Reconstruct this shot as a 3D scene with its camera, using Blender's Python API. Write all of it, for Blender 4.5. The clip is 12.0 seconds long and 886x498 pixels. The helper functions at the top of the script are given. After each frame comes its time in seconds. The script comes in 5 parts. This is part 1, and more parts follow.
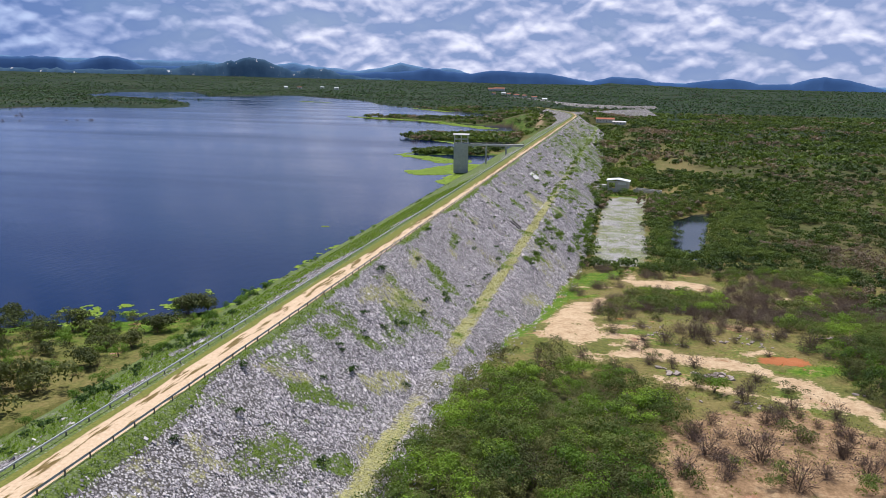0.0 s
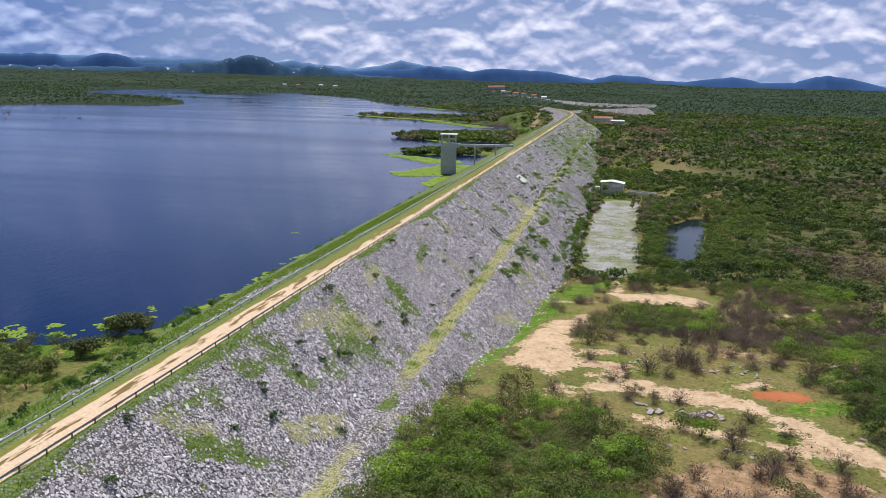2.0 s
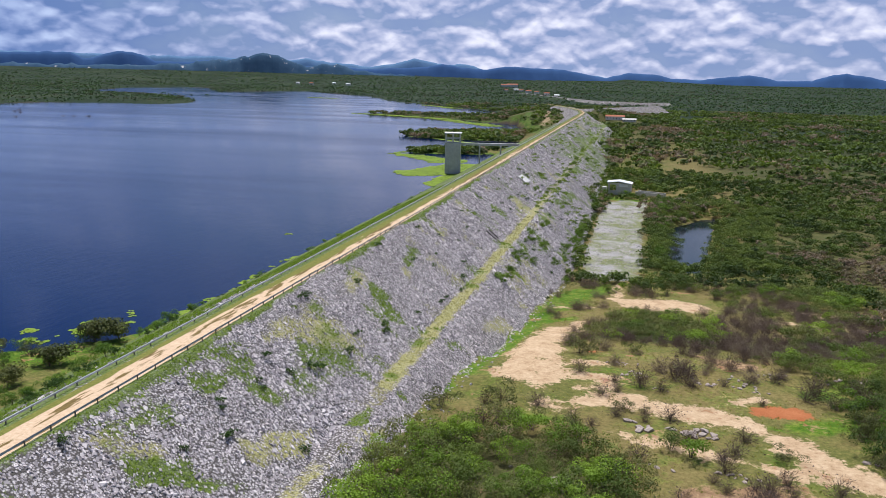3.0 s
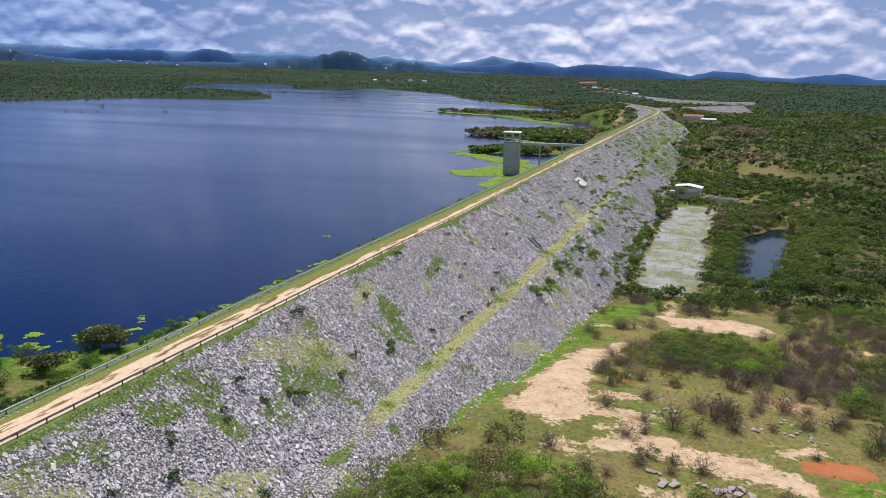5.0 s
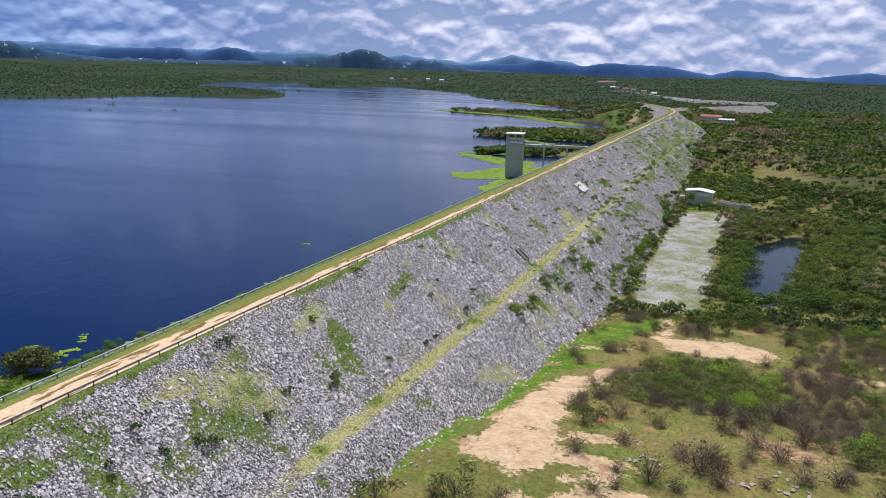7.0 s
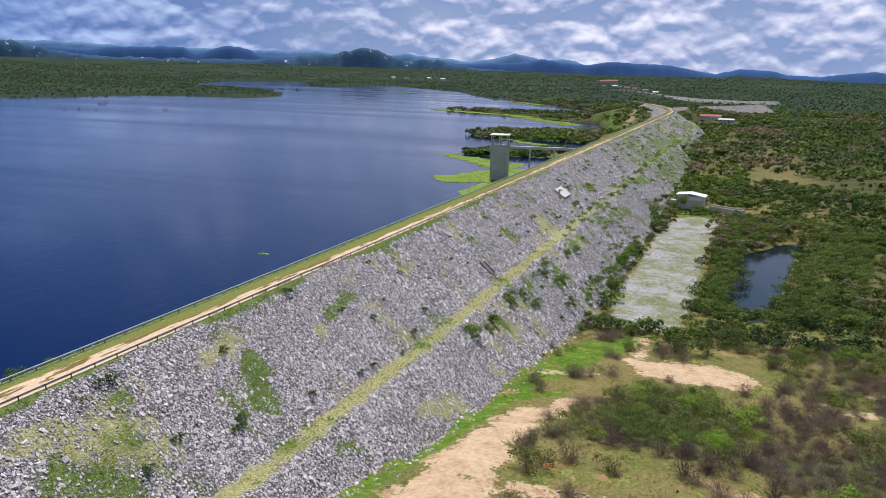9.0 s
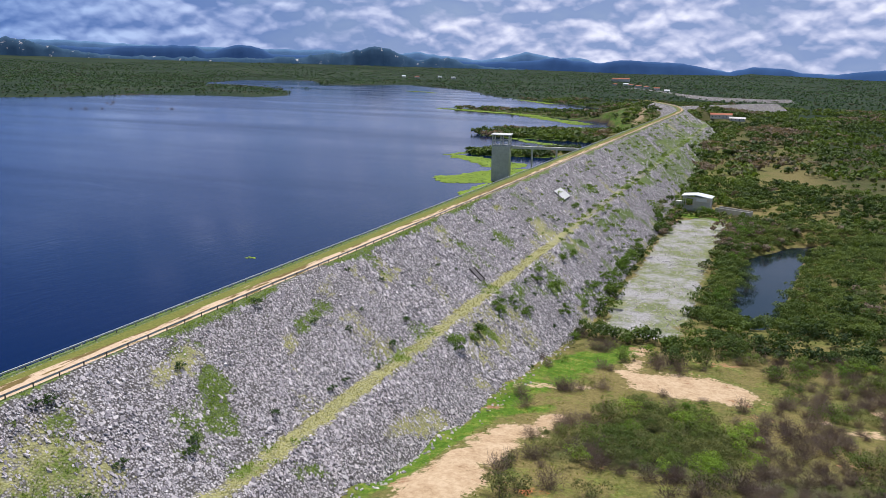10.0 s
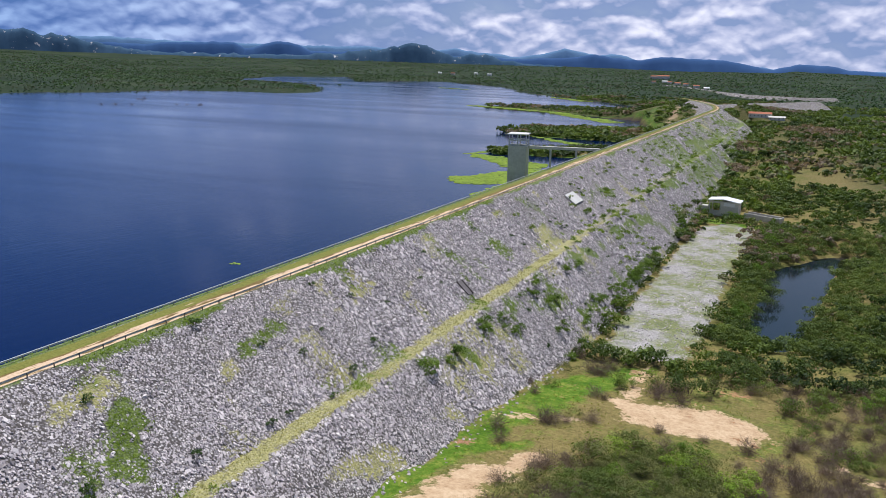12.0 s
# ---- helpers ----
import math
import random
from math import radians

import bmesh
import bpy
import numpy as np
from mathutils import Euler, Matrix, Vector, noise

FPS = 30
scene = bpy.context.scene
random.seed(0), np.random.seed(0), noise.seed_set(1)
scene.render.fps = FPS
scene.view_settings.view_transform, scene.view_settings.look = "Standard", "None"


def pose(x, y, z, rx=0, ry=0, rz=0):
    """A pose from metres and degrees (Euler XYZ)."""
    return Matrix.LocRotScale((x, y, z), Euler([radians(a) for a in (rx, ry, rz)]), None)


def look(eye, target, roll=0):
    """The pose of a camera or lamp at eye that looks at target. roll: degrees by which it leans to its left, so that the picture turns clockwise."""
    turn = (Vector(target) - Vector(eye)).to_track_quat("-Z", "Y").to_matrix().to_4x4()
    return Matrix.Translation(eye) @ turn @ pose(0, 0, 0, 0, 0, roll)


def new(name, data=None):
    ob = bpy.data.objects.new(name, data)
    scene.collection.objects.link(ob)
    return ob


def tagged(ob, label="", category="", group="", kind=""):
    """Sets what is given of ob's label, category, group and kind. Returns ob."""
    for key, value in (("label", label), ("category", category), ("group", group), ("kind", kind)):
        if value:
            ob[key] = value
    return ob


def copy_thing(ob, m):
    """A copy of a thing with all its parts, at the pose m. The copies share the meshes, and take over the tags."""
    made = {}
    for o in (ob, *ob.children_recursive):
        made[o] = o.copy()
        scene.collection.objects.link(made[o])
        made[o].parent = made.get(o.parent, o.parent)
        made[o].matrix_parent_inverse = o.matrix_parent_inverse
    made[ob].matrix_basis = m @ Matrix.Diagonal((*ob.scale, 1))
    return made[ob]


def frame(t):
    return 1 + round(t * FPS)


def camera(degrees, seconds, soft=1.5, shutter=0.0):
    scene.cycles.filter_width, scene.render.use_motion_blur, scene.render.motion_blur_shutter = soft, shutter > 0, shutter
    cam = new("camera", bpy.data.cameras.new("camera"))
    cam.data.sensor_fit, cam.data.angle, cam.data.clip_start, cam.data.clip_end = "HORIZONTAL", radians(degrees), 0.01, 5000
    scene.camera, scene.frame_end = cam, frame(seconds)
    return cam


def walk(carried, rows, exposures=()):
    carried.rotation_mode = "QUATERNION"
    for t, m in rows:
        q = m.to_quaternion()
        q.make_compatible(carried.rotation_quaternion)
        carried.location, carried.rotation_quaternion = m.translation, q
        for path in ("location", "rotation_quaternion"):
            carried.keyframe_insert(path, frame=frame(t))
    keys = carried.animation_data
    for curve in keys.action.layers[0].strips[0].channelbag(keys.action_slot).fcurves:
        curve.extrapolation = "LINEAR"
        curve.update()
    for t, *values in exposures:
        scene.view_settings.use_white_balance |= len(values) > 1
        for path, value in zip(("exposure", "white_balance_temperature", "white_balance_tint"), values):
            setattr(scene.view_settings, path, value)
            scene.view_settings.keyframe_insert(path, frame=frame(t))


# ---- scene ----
import functools

cam = camera(60.0, 12.0, soft=0.5)
PATH = [
    (0, (58.473, -2.796, 41.679), (58.024, -0.896, 41.243), 0.9),
    (0.5, (59.053, 3.134, 41.679), (58.603, 5.033, 41.242), 0.9),
    (1, (59.917, 8.756, 41.632), (59.467, 10.655, 41.193), 1.0),
    (1.5, (61.216, 13.953, 41.544), (60.765, 15.851, 41.105), 1.0),
    (2, (62.986, 18.787, 41.471), (62.533, 20.685, 41.03), 1.0),
    (2.5, (65.102, 23.334, 41.418), (64.642, 25.229, 40.975), 1.0),
    (3, (67.317, 27.749, 41.313), (66.829, 29.637, 40.867), 1.0),
    (3.2, (68.115, 29.565, 41.297), (67.611, 31.448, 40.847), 1.0),
    (5, (74.397, 46.653, 40.986), (73.722, 48.48, 40.531), 1.1),
    (5.5, (75.727, 51.562, 41.019), (75.027, 53.38, 40.564), 1.0),
    (6, (76.926, 56.516, 41.045), (76.213, 58.328, 40.589), 1.1),
    (6.5, (77.972, 61.567, 41.055), (77.253, 63.377, 40.598), 1.2),
    (7, (78.987, 66.589, 41.075), (78.266, 68.397, 40.616), 1.2),
    (7.2, (79.446, 68.585, 41.087), (78.723, 70.391, 40.626), 1.3),
    (9, (84.216, 86.229, 41.319), (83.485, 88.032, 40.857), 1.2),
    (9.5, (85.584, 91.118, 41.331), (84.848, 92.919, 40.867), 1.2),
    (10, (86.915, 96.061, 41.332), (86.156, 97.851, 40.866), 1.1),
    (10.5, (88.259, 101.04, 41.312), (87.477, 102.821, 40.845), 1.1),
    (11, (89.501, 105.958, 41.299), (88.699, 107.728, 40.828), 1.1),
    (11.5, (90.661, 110.85, 41.283), (89.837, 112.611, 40.809), 1.1),
    (12, (91.87, 115.803, 41.229), (91.024, 117.552, 40.753), 1.2),
]
walk(cam, [(t, look(eye, target, roll)) for t, eye, target, roll in PATH], ((0, 0.0, 6100, 14), (12, 0.0, 6100, 14)))

# ---------------------------------------------------------------- light
SUN_AZ, SUN_EL = -26.0, 70.0     # compass degrees clockwise from +y, height
world = bpy.data.worlds.new("world")
scene.world = world
world.use_nodes = True
wn, wl = world.node_tree.nodes, world.node_tree.links
wn.clear()


def wnode(kind, **values):
    n = wn.new(kind)
    for key, value in values.items():
        n.inputs[key].default_value = value
    return n


out = wn.new("ShaderNodeOutputWorld")
back = wnode("ShaderNodeBackground", Strength=0.080)
sky = wn.new("ShaderNodeTexSky")
sky.sky_type, sky.sun_disc = "NISHITA", False
sky.sun_elevation, sky.sun_rotation = radians(SUN_EL), radians(SUN_AZ)
sky.air_density, sky.dust_density, sky.ozone_density = 1.0, 0.6, 1.5
geo = wn.new("ShaderNodeTexCoord")
split = wn.new("ShaderNodeSeparateXYZ")
wl.new(geo.outputs["Generated"], split.inputs[0])


def wmath(op, a, b=None):
    n = wn.new("ShaderNodeMath")
    n.operation = op
    for i, v in enumerate((a, b)):
        if v is None:
            continue
        if isinstance(v, (int, float)):
            n.inputs[i].default_value = v
        else:
            wl.new(v, n.inputs[i])
    return n.outputs[0]


# heaped clouds: wide masses, puffs within them, lit on top and grey below
def cloud_point(lift):
    n = wn.new("ShaderNodeVectorMath")
    n.operation = "MULTIPLY_ADD"
    wl.new(geo.outputs["Generated"], n.inputs[0])
    n.inputs[1].default_value, n.inputs[2].default_value = (1.0, 1.0, 1.9), (0.0, 0.0, lift)
    return n.outputs[0]


def cloud_noise(lift, scale, detail, rough, distort=0.0):
    n = wnode("ShaderNodeTexNoise", Scale=scale, Detail=detail, Roughness=rough, Distortion=distort)
    wl.new(cloud_point(lift), n.inputs["Vector"])
    return n.outputs["Fac"]


def cloud_puffs(lift):
    """Rounded heads, small ones on large ones."""
    n = wnode("ShaderNodeTexVoronoi", Scale=14.0, Detail=2.0, Roughness=0.5, Lacunarity=2.2)
    wobble = wnode("ShaderNodeTexNoise", Scale=16.0, Detail=4.0)
    wl.new(cloud_point(lift), wobble.inputs["Vector"])
    bend = wn.new("ShaderNodeVectorMath")
    bend.operation = "MULTIPLY_ADD"
    wl.new(wobble.outputs["Color"], bend.inputs[0])
    bend.inputs[1].default_value = (0.05, 0.05, 0.05)
    wl.new(cloud_point(lift), bend.inputs[2])
    wl.new(bend.outputs[0], n.inputs["Vector"])
    return wmath("SUBTRACT", 0.95, n.outputs["Distance"])


big = cloud_noise(0.3, 5.2, 3.0, 0.5)
wisp = cloud_noise(0.3, 20.0, 6.0, 0.5)
puff = wmath("ADD", wmath("MULTIPLY", cloud_puffs(0.3), 0.62), wmath("MULTIPLY", wisp, 0.30))
above = wmath("ADD", wmath("MULTIPLY", cloud_puffs(0.318), 0.62), wmath("MULTIPLY", cloud_noise(0.318, 20.0, 6.0, 0.5), 0.30))
mass = wmath("ADD", wmath("MULTIPLY", big, 0.9), wmath("MULTIPLY", puff, 0.35))
mass = wmath("SUBTRACT", mass, wmath("MULTIPLY", wmath("MAXIMUM", wmath("SUBTRACT", split.outputs["Z"], 0.13), 0.0), 2.4))
cover = wn.new("ShaderNodeMapRange")
cover.inputs["From Min"].default_value, cover.inputs["From Max"].default_value = 0.14, 0.46
wl.new(mass, cover.inputs["Value"])
shade = wn.new("ShaderNodeValToRGB")
shade.color_ramp.elements[0].position, shade.color_ramp.elements[0].color = 0.22, (3.2, 4.3, 6.9, 1)
shade.color_ramp.elements[1].position, shade.color_ramp.elements[1].color = 0.84, (11.2, 11.3, 12.4, 1)
for spot, tone in ((0.42, (5.4, 6.1, 8.5, 1)), (0.60, (7.9, 8.3, 10.2, 1))):
    shade.color_ramp.elements.new(spot).color = tone
bright = wmath("ADD", wmath("ADD", -0.02, wmath("ADD", wmath("MULTIPLY", big, 0.75), wmath("MULTIPLY", puff, 0.30))), wmath("MULTIPLY", wmath("SUBTRACT", puff, above), 1.3))
wl.new(bright, shade.inputs["Fac"])
haze = wn.new("ShaderNodeMixRGB")
haze.inputs["Color2"].default_value = (4.0, 5.2, 7.8, 1)
wl.new(sky.outputs[0], haze.inputs["Color1"])
wl.new(wmath("MAXIMUM", wmath("SUBTRACT", 0.9, wmath("MULTIPLY", wmath("MAXIMUM", split.outputs["Z"], 0.0), 4.0)), 0.0), haze.inputs["Fac"])
haze.use_clamp = False
mixed = wn.new("ShaderNodeMixRGB")
wl.new(cover.outputs[0], mixed.inputs["Fac"])
wl.new(haze.outputs[0], mixed.inputs["Color1"])
wl.new(shade.outputs[0], mixed.inputs["Color2"])
# the sky's colour is darkened towards the west, dimming what the lake mirrors
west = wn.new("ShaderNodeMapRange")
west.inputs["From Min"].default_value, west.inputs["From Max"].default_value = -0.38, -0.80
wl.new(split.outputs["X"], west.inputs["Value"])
west_dark = wn.new("ShaderNodeMixRGB")
west_dark.blend_type = "MULTIPLY"
west_dark.inputs["Color2"].default_value = (0.38, 0.55, 0.80, 1)
wl.new(west.outputs[0], west_dark.inputs["Fac"])
wl.new(mixed.outputs[0], west_dark.inputs["Color1"])
wl.new(west_dark.outputs[0], back.inputs["Color"])
wl.new(back.outputs[0], out.inputs["Surface"])

sun = new("sun", bpy.data.lights.new("sun", "SUN"))
sun.data.energy, sun.data.angle, sun.data.color = 4.9, radians(0.6), (1.0, 0.96, 0.88)
az, el = radians(SUN_AZ), radians(SUN_EL)
sun.matrix_world = look((0, 0, 300), Vector((0, 0, 300)) - Vector((math.sin(az) * math.cos(el), math.cos(az) * math.cos(el), math.sin(el))))


# ---------------------------------------------------------------- materials
class Mat:
    """A small builder of node materials."""

    def __init__(self, name, rough=0.9, spec=0.3):
        self.m = bpy.data.materials.new(name)
        self.m.use_nodes = True
        self.n, self.l = self.m.node_tree.nodes, self.m.node_tree.links
        self.b = self.n["Principled BSDF"]
        self.b.inputs["Roughness"].default_value = rough
        self.b.inputs["Specular IOR Level"].default_value = spec

    def node(self, kind, links=(), **values):
        n = self.n.new(kind)
        for key, value in values.items():
            n.inputs[key].default_value = value
        for key, value in links:
            self.l.new(value, n.inputs[key])
        return n

    def coords(self):
        return self.node("ShaderNodeTexCoord").outputs["Object"]

    def noise(self, scale, detail=5.0, rough=0.6, vector=None, distort=0.0):
        n = self.node("ShaderNodeTexNoise", Scale=scale, Detail=detail, Roughness=rough, Distortion=distort)
        self.l.new(vector or self.coords(), n.inputs["Vector"])
        return n.outputs["Fac"]

    def ramp(self, fac, *stops):
        n = self.n.new("ShaderNodeValToRGB")
        e = n.color_ramp.elements
        e[0].position, e[0].color = stops[0][0], (*stops[0][1], 1)
        e[1].position, e[1].color = stops[-1][0], (*stops[-1][1], 1)
        for p, c in stops[1:-1]:
            e.new(p).color = (*c, 1)
        self.l.new(fac, n.inputs["Fac"])
        return n.outputs["Color"]

    def mix(self, fac, a, b, mode="MIX"):
        n = self.n.new("ShaderNodeMixRGB")
        n.blend_type = mode
        for i, v in enumerate((fac, a, b)):
            if isinstance(v, (int, float)):
                n.inputs[i].default_value = v
            elif isinstance(v, tuple):
                n.inputs[i].default_value = (*v, 1)
            else:
                self.l.new(v, n.inputs[i])
        return n.outputs["Color"]

    def maths(self, op, a, b=0.0, clamp=False):
        n = self.n.new("ShaderNodeMath")
        n.operation, n.use_clamp = op, clamp
        for i, v in enumerate((a, b)):
            if isinstance(v, (int, float)):
                n.inputs[i].default_value = v
            else:
                self.l.new(v, n.inputs[i])
        return n.outputs[0]

    def span(self, v, lo, hi):
        n = self.n.new("ShaderNodeMapRange")
        n.inputs["From Min"].default_value, n.inputs["From Max"].default_value = lo, hi
        self.l.new(v, n.inputs["Value"])
        return n.outputs[0]

    def attr(self, name):
        n = self.n.new("ShaderNodeAttribute")
        n.attribute_name = name
        return n.outputs["Fac"]

    def random(self):
        return self.n.new("ShaderNodeObjectInfo").outputs["Random"]

    def island(self):
        return self.n.new("ShaderNodeNewGeometry").outputs["Random Per Island"]

    def colour(self, c):
        if isinstance(c, tuple):
            self.b.inputs["Base Color"].default_value = (*c, 1)
        else:
            self.l.new(c, self.b.inputs["Base Color"])
        return self

    def bump(self, heightmap, strength=0.5, distance=0.1):
        n = self.node("ShaderNodeBump", Strength=strength, Distance=distance)
        self.l.new(heightmap, n.inputs["Height"])
        self.l.new(n.outputs[0], self.b.inputs["Normal"])
        return self


def ground_material():
    """Dry scrubland: grass, bare sand, red earth and gravel, laid out by the terrain's own layers."""
    k = Mat("scrubland", 0.95, 0.15)
    fine, mid_, wide = k.noise(1.3, 8, 0.7), k.noise(0.16, 6, 0.6), k.noise(0.022, 5, 0.55)
    grass = k.ramp(fine, (0.3, (0.07, 0.085, 0.02)), (0.55, (0.15, 0.15, 0.04)), (0.75, (0.27, 0.235, 0.09)))
    dry = k.ramp(fine, (0.3, (0.11, 0.09, 0.03)), (0.7, (0.28, 0.225, 0.085)))
    edge = k.maths("ADD", k.maths("MULTIPLY", k.maths("SUBTRACT", k.noise(0.13, 8, 0.68), 0.5), 3.0), k.maths("MULTIPLY", k.maths("SUBTRACT", fine, 0.5), 0.9))
    base = k.mix(k.span(k.mix(0.55, k.noise(0.19, 8, 0.7), wide), 0.43, 0.55), grass, dry)
    lush = k.ramp(k.mix(0.5, fine, k.noise(0.35, 6, 0.65)), (0.36, (0.040, 0.10, 0.008)), (0.5, (0.095, 0.175, 0.014)), (0.62, (0.22, 0.25, 0.045)))
    base = k.mix(k.span(k.maths("ADD", k.attr("lush"), k.maths("MULTIPLY", edge, 0.85)), 0.48, 0.85), base, lush)
    sand = k.ramp(k.mix(0.5, fine, k.noise(0.3, 7, 0.7)), (0.34, (0.27, 0.17, 0.09)), (0.45, (0.46, 0.32, 0.19)), (0.6, (0.60, 0.45, 0.29)))
    base = k.mix(k.span(k.maths("ADD", k.attr("sand"), edge), 0.42, 0.58), base, sand)
    soil = k.ramp(k.mix(0.5, fine, k.noise(0.25, 7, 0.7)), (0.36, (0.16, 0.10, 0.052)), (0.5, (0.30, 0.19, 0.105)), (0.62, (0.47, 0.33, 0.19)))
    base = k.mix(k.span(k.maths("ADD", k.attr("soil"), edge), 0.38, 0.62), base, soil)
    red = k.ramp(mid_, (0.3, (0.32, 0.10, 0.035)), (0.7, (0.45, 0.17, 0.07)))
    base = k.mix(k.span(k.maths("ADD", k.attr("red"), edge), 0.42, 0.6), base, red)
    gravel = k.ramp(k.noise(2.6, 8, 0.75), (0.3, (0.17, 0.16, 0.155)), (0.5, (0.33, 0.315, 0.305)), (0.72, (0.55, 0.53, 0.51)))
    moss = k.mix(k.maths("MULTIPLY", k.span(k.noise(0.09, 7, 0.7), 0.43, 0.57), 0.8), gravel, k.mix(0.6, dry, lush))
    base = k.mix(k.span(k.maths("ADD", k.attr("gravel"), k.maths("MULTIPLY", edge, 0.8)), 0.38, 0.62), base, moss)
    # low plant cover, with the shade among its plants put into the colour
    shaded_brush = k.ramp(k.mix(0.5, k.noise(0.1, 8, 0.75), k.noise(0.005, 6, 0.6)), (0.40, (0.006, 0.019, 0.010)), (0.5, (0.014, 0.032, 0.014)), (0.60, (0.036, 0.052, 0.022)))
    base = k.mix(k.maths("MULTIPLY", k.attr("shaded_brush"), 0.96), base, shaded_brush)
    wet = k.mix(0.0, (0.05, 0.04, 0.025), (0.05, 0.04, 0.025))
    base = k.mix(k.span(k.attr("bed"), 0.3, 0.7), base, wet)
    return k.colour(base).bump(k.mix(0.5, fine, k.noise(0.5, 6, 0.6)), 0.8, 0.5).m


def dam_material():
    """Earth and small broken rock between the big stones, with grass on crest edge, berm and in patches."""
    k = Mat("dam_face", 0.95, 0.2)
    c = k.coords()
    v = k.node("ShaderNodeTexVoronoi", [("Vector", c)], Scale=2.9)
    stone = k.ramp(v.outputs["Color"], (0.15, (0.28, 0.255, 0.26)), (0.5, (0.48, 0.445, 0.455)), (0.85, (0.70, 0.66, 0.65)))
    gap = k.span(v.outputs["Distance"], 0.25, 0.6)
    stone = k.mix(gap, stone, (0.10, 0.09, 0.085))
    fine, mid_ = k.noise(1.5, 8, 0.7), k.noise(0.22, 6, 0.62)
    lush = k.ramp(fine, (0.3, (0.055, 0.10, 0.014)), (0.7, (0.17, 0.225, 0.04)))
    dry = k.ramp(fine, (0.3, (0.24, 0.235, 0.075)), (0.7, (0.44, 0.41, 0.18)))
    jitter = k.maths("ADD", k.maths("MULTIPLY", k.maths("SUBTRACT", mid_, 0.5), 1.6), k.maths("MULTIPLY", k.maths("SUBTRACT", fine, 0.5), 1.2))
    thin = k.maths("ADD", 0.7, k.maths("MULTIPLY", k.span(fine, 0.4, 0.6), 0.3))
    col = k.mix(k.maths("MULTIPLY", k.span(k.maths("ADD", k.attr("dry"), jitter), 0.42, 0.75), thin), stone, dry)
    col = k.mix(k.maths("MULTIPLY", k.span(k.maths("ADD", k.attr("grass"), jitter), 0.42, 0.7), thin), col, lush)
    return k.colour(col).bump(v.outputs["Distance"], 0.6, 0.25).m


def road_material():
    """Pale packed sand with darker muddy ruts and thin grass between the wheel tracks."""
    k = Mat("sand_road", 0.95, 0.15)
    c = k.coords()
    m = k.node("ShaderNodeMapping", [("Vector", c)])
    m.inputs["Scale"].default_value = (1.0, 0.14, 1.0)
    streak = k.noise(1.1, 6, 0.6, m.outputs[0])
    long = k.noise(0.05, 4, 0.5)
    fine = k.noise(2.5, 8, 0.7)
    sand = k.ramp(fine, (0.3, (0.50, 0.35, 0.22)), (0.7, (0.72, 0.55, 0.38)))
    mud = k.ramp(fine, (0.3, (0.11, 0.075, 0.028)), (0.7, (0.23, 0.165, 0.06)))
    grass = k.ramp(fine, (0.3, (0.10, 0.115, 0.02)), (0.7, (0.24, 0.235, 0.06)))
    col = k.mix(k.span(k.maths("ADD", k.attr("ruts"), k.maths("MULTIPLY", k.maths("SUBTRACT", streak, 0.5), 4.2)), 0.45, 0.65), sand, mud)
    col = k.mix(k.span(k.maths("ADD", k.attr("verge"), k.maths("MULTIPLY", k.maths("SUBTRACT", k.noise(0.6, 6, 0.65, m.outputs[0]), 0.5), 2.4)), 0.38, 0.6), col, grass)
    return k.colour(col).bump(k.mix(0.5, streak, fine), 0.5, 0.12).m


def stone_material(name, tint=(1, 1, 1)):
    """Broken granite, grey with pale and bluish faces."""
    k = Mat(name, 0.85, 0.3)
    pick = k.maths("ADD", k.maths("MULTIPLY", k.island(), 0.75), k.maths("MULTIPLY", k.random(), 0.25))
    c = k.ramp(pick, (0.0, (0.17, 0.155, 0.165)), (0.36, (0.48, 0.43, 0.44)), (0.7, (0.70, 0.64, 0.635)), (1.0, (0.88, 0.83, 0.80)))
    c = k.mix(k.maths("MULTIPLY", k.span(k.noise(0.9, 6, 0.7), 0.52, 0.8), 0.7), c, (0.42, 0.37, 0.31))
    c = k.mix(1.0, c, tint, "MULTIPLY")
    return k.colour(c).bump(k.noise(5.0, 6, 0.7), 0.5, 0.05).m


def leaf_material(name, dark, light, dry=None):
    """Foliage that differs from plant to plant and from leaf to leaf, with dry stands where dry is given."""
    k = Mat(name, 0.65, 0.25)
    pick = k.maths("ADD", k.maths("MULTIPLY", k.island(), 0.30), k.maths("ADD", k.maths("MULTIPLY", k.attr("tone"), 0.70), k.maths("MULTIPLY", k.random(), 0.35)))
    c = k.ramp(pick, (0.05, dark), (0.95, light))
    if dry:
        c = k.mix(k.span(k.noise(0.017, 5, 0.6), 0.38, 0.64), k.mix(1.0, c, (0.62, 0.66, 0.75), "MULTIPLY"), k.mix(1.0, c, (1.35, 1.28, 1.0), "MULTIPLY"))
        stand = k.maths("ADD", k.noise(0.012, 5, 0.62), k.maths("MULTIPLY", k.maths("SUBTRACT", k.attr("tone"), 0.5), 0.16))
        c = k.mix(k.span(stand, 0.555, 0.62), c, k.ramp(pick, (0.1, dry[0]), (0.9, dry[1])))
    k.colour(c)
    glow = k.node("ShaderNodeBsdfTranslucent")
    k.l.new(k.mix(1.0, c, (1.25, 1.2, 0.7), "MULTIPLY"), glow.inputs["Color"])
    both = k.n.new("ShaderNodeMixShader")
    both.inputs[0].default_value = 0.32
    k.l.new(k.b.outputs[0], both.inputs[1])
    k.l.new(glow.outputs[0], both.inputs[2])
    k.l.new(both.outputs[0], k.n["Material Output"].inputs["Surface"])
    return k.m


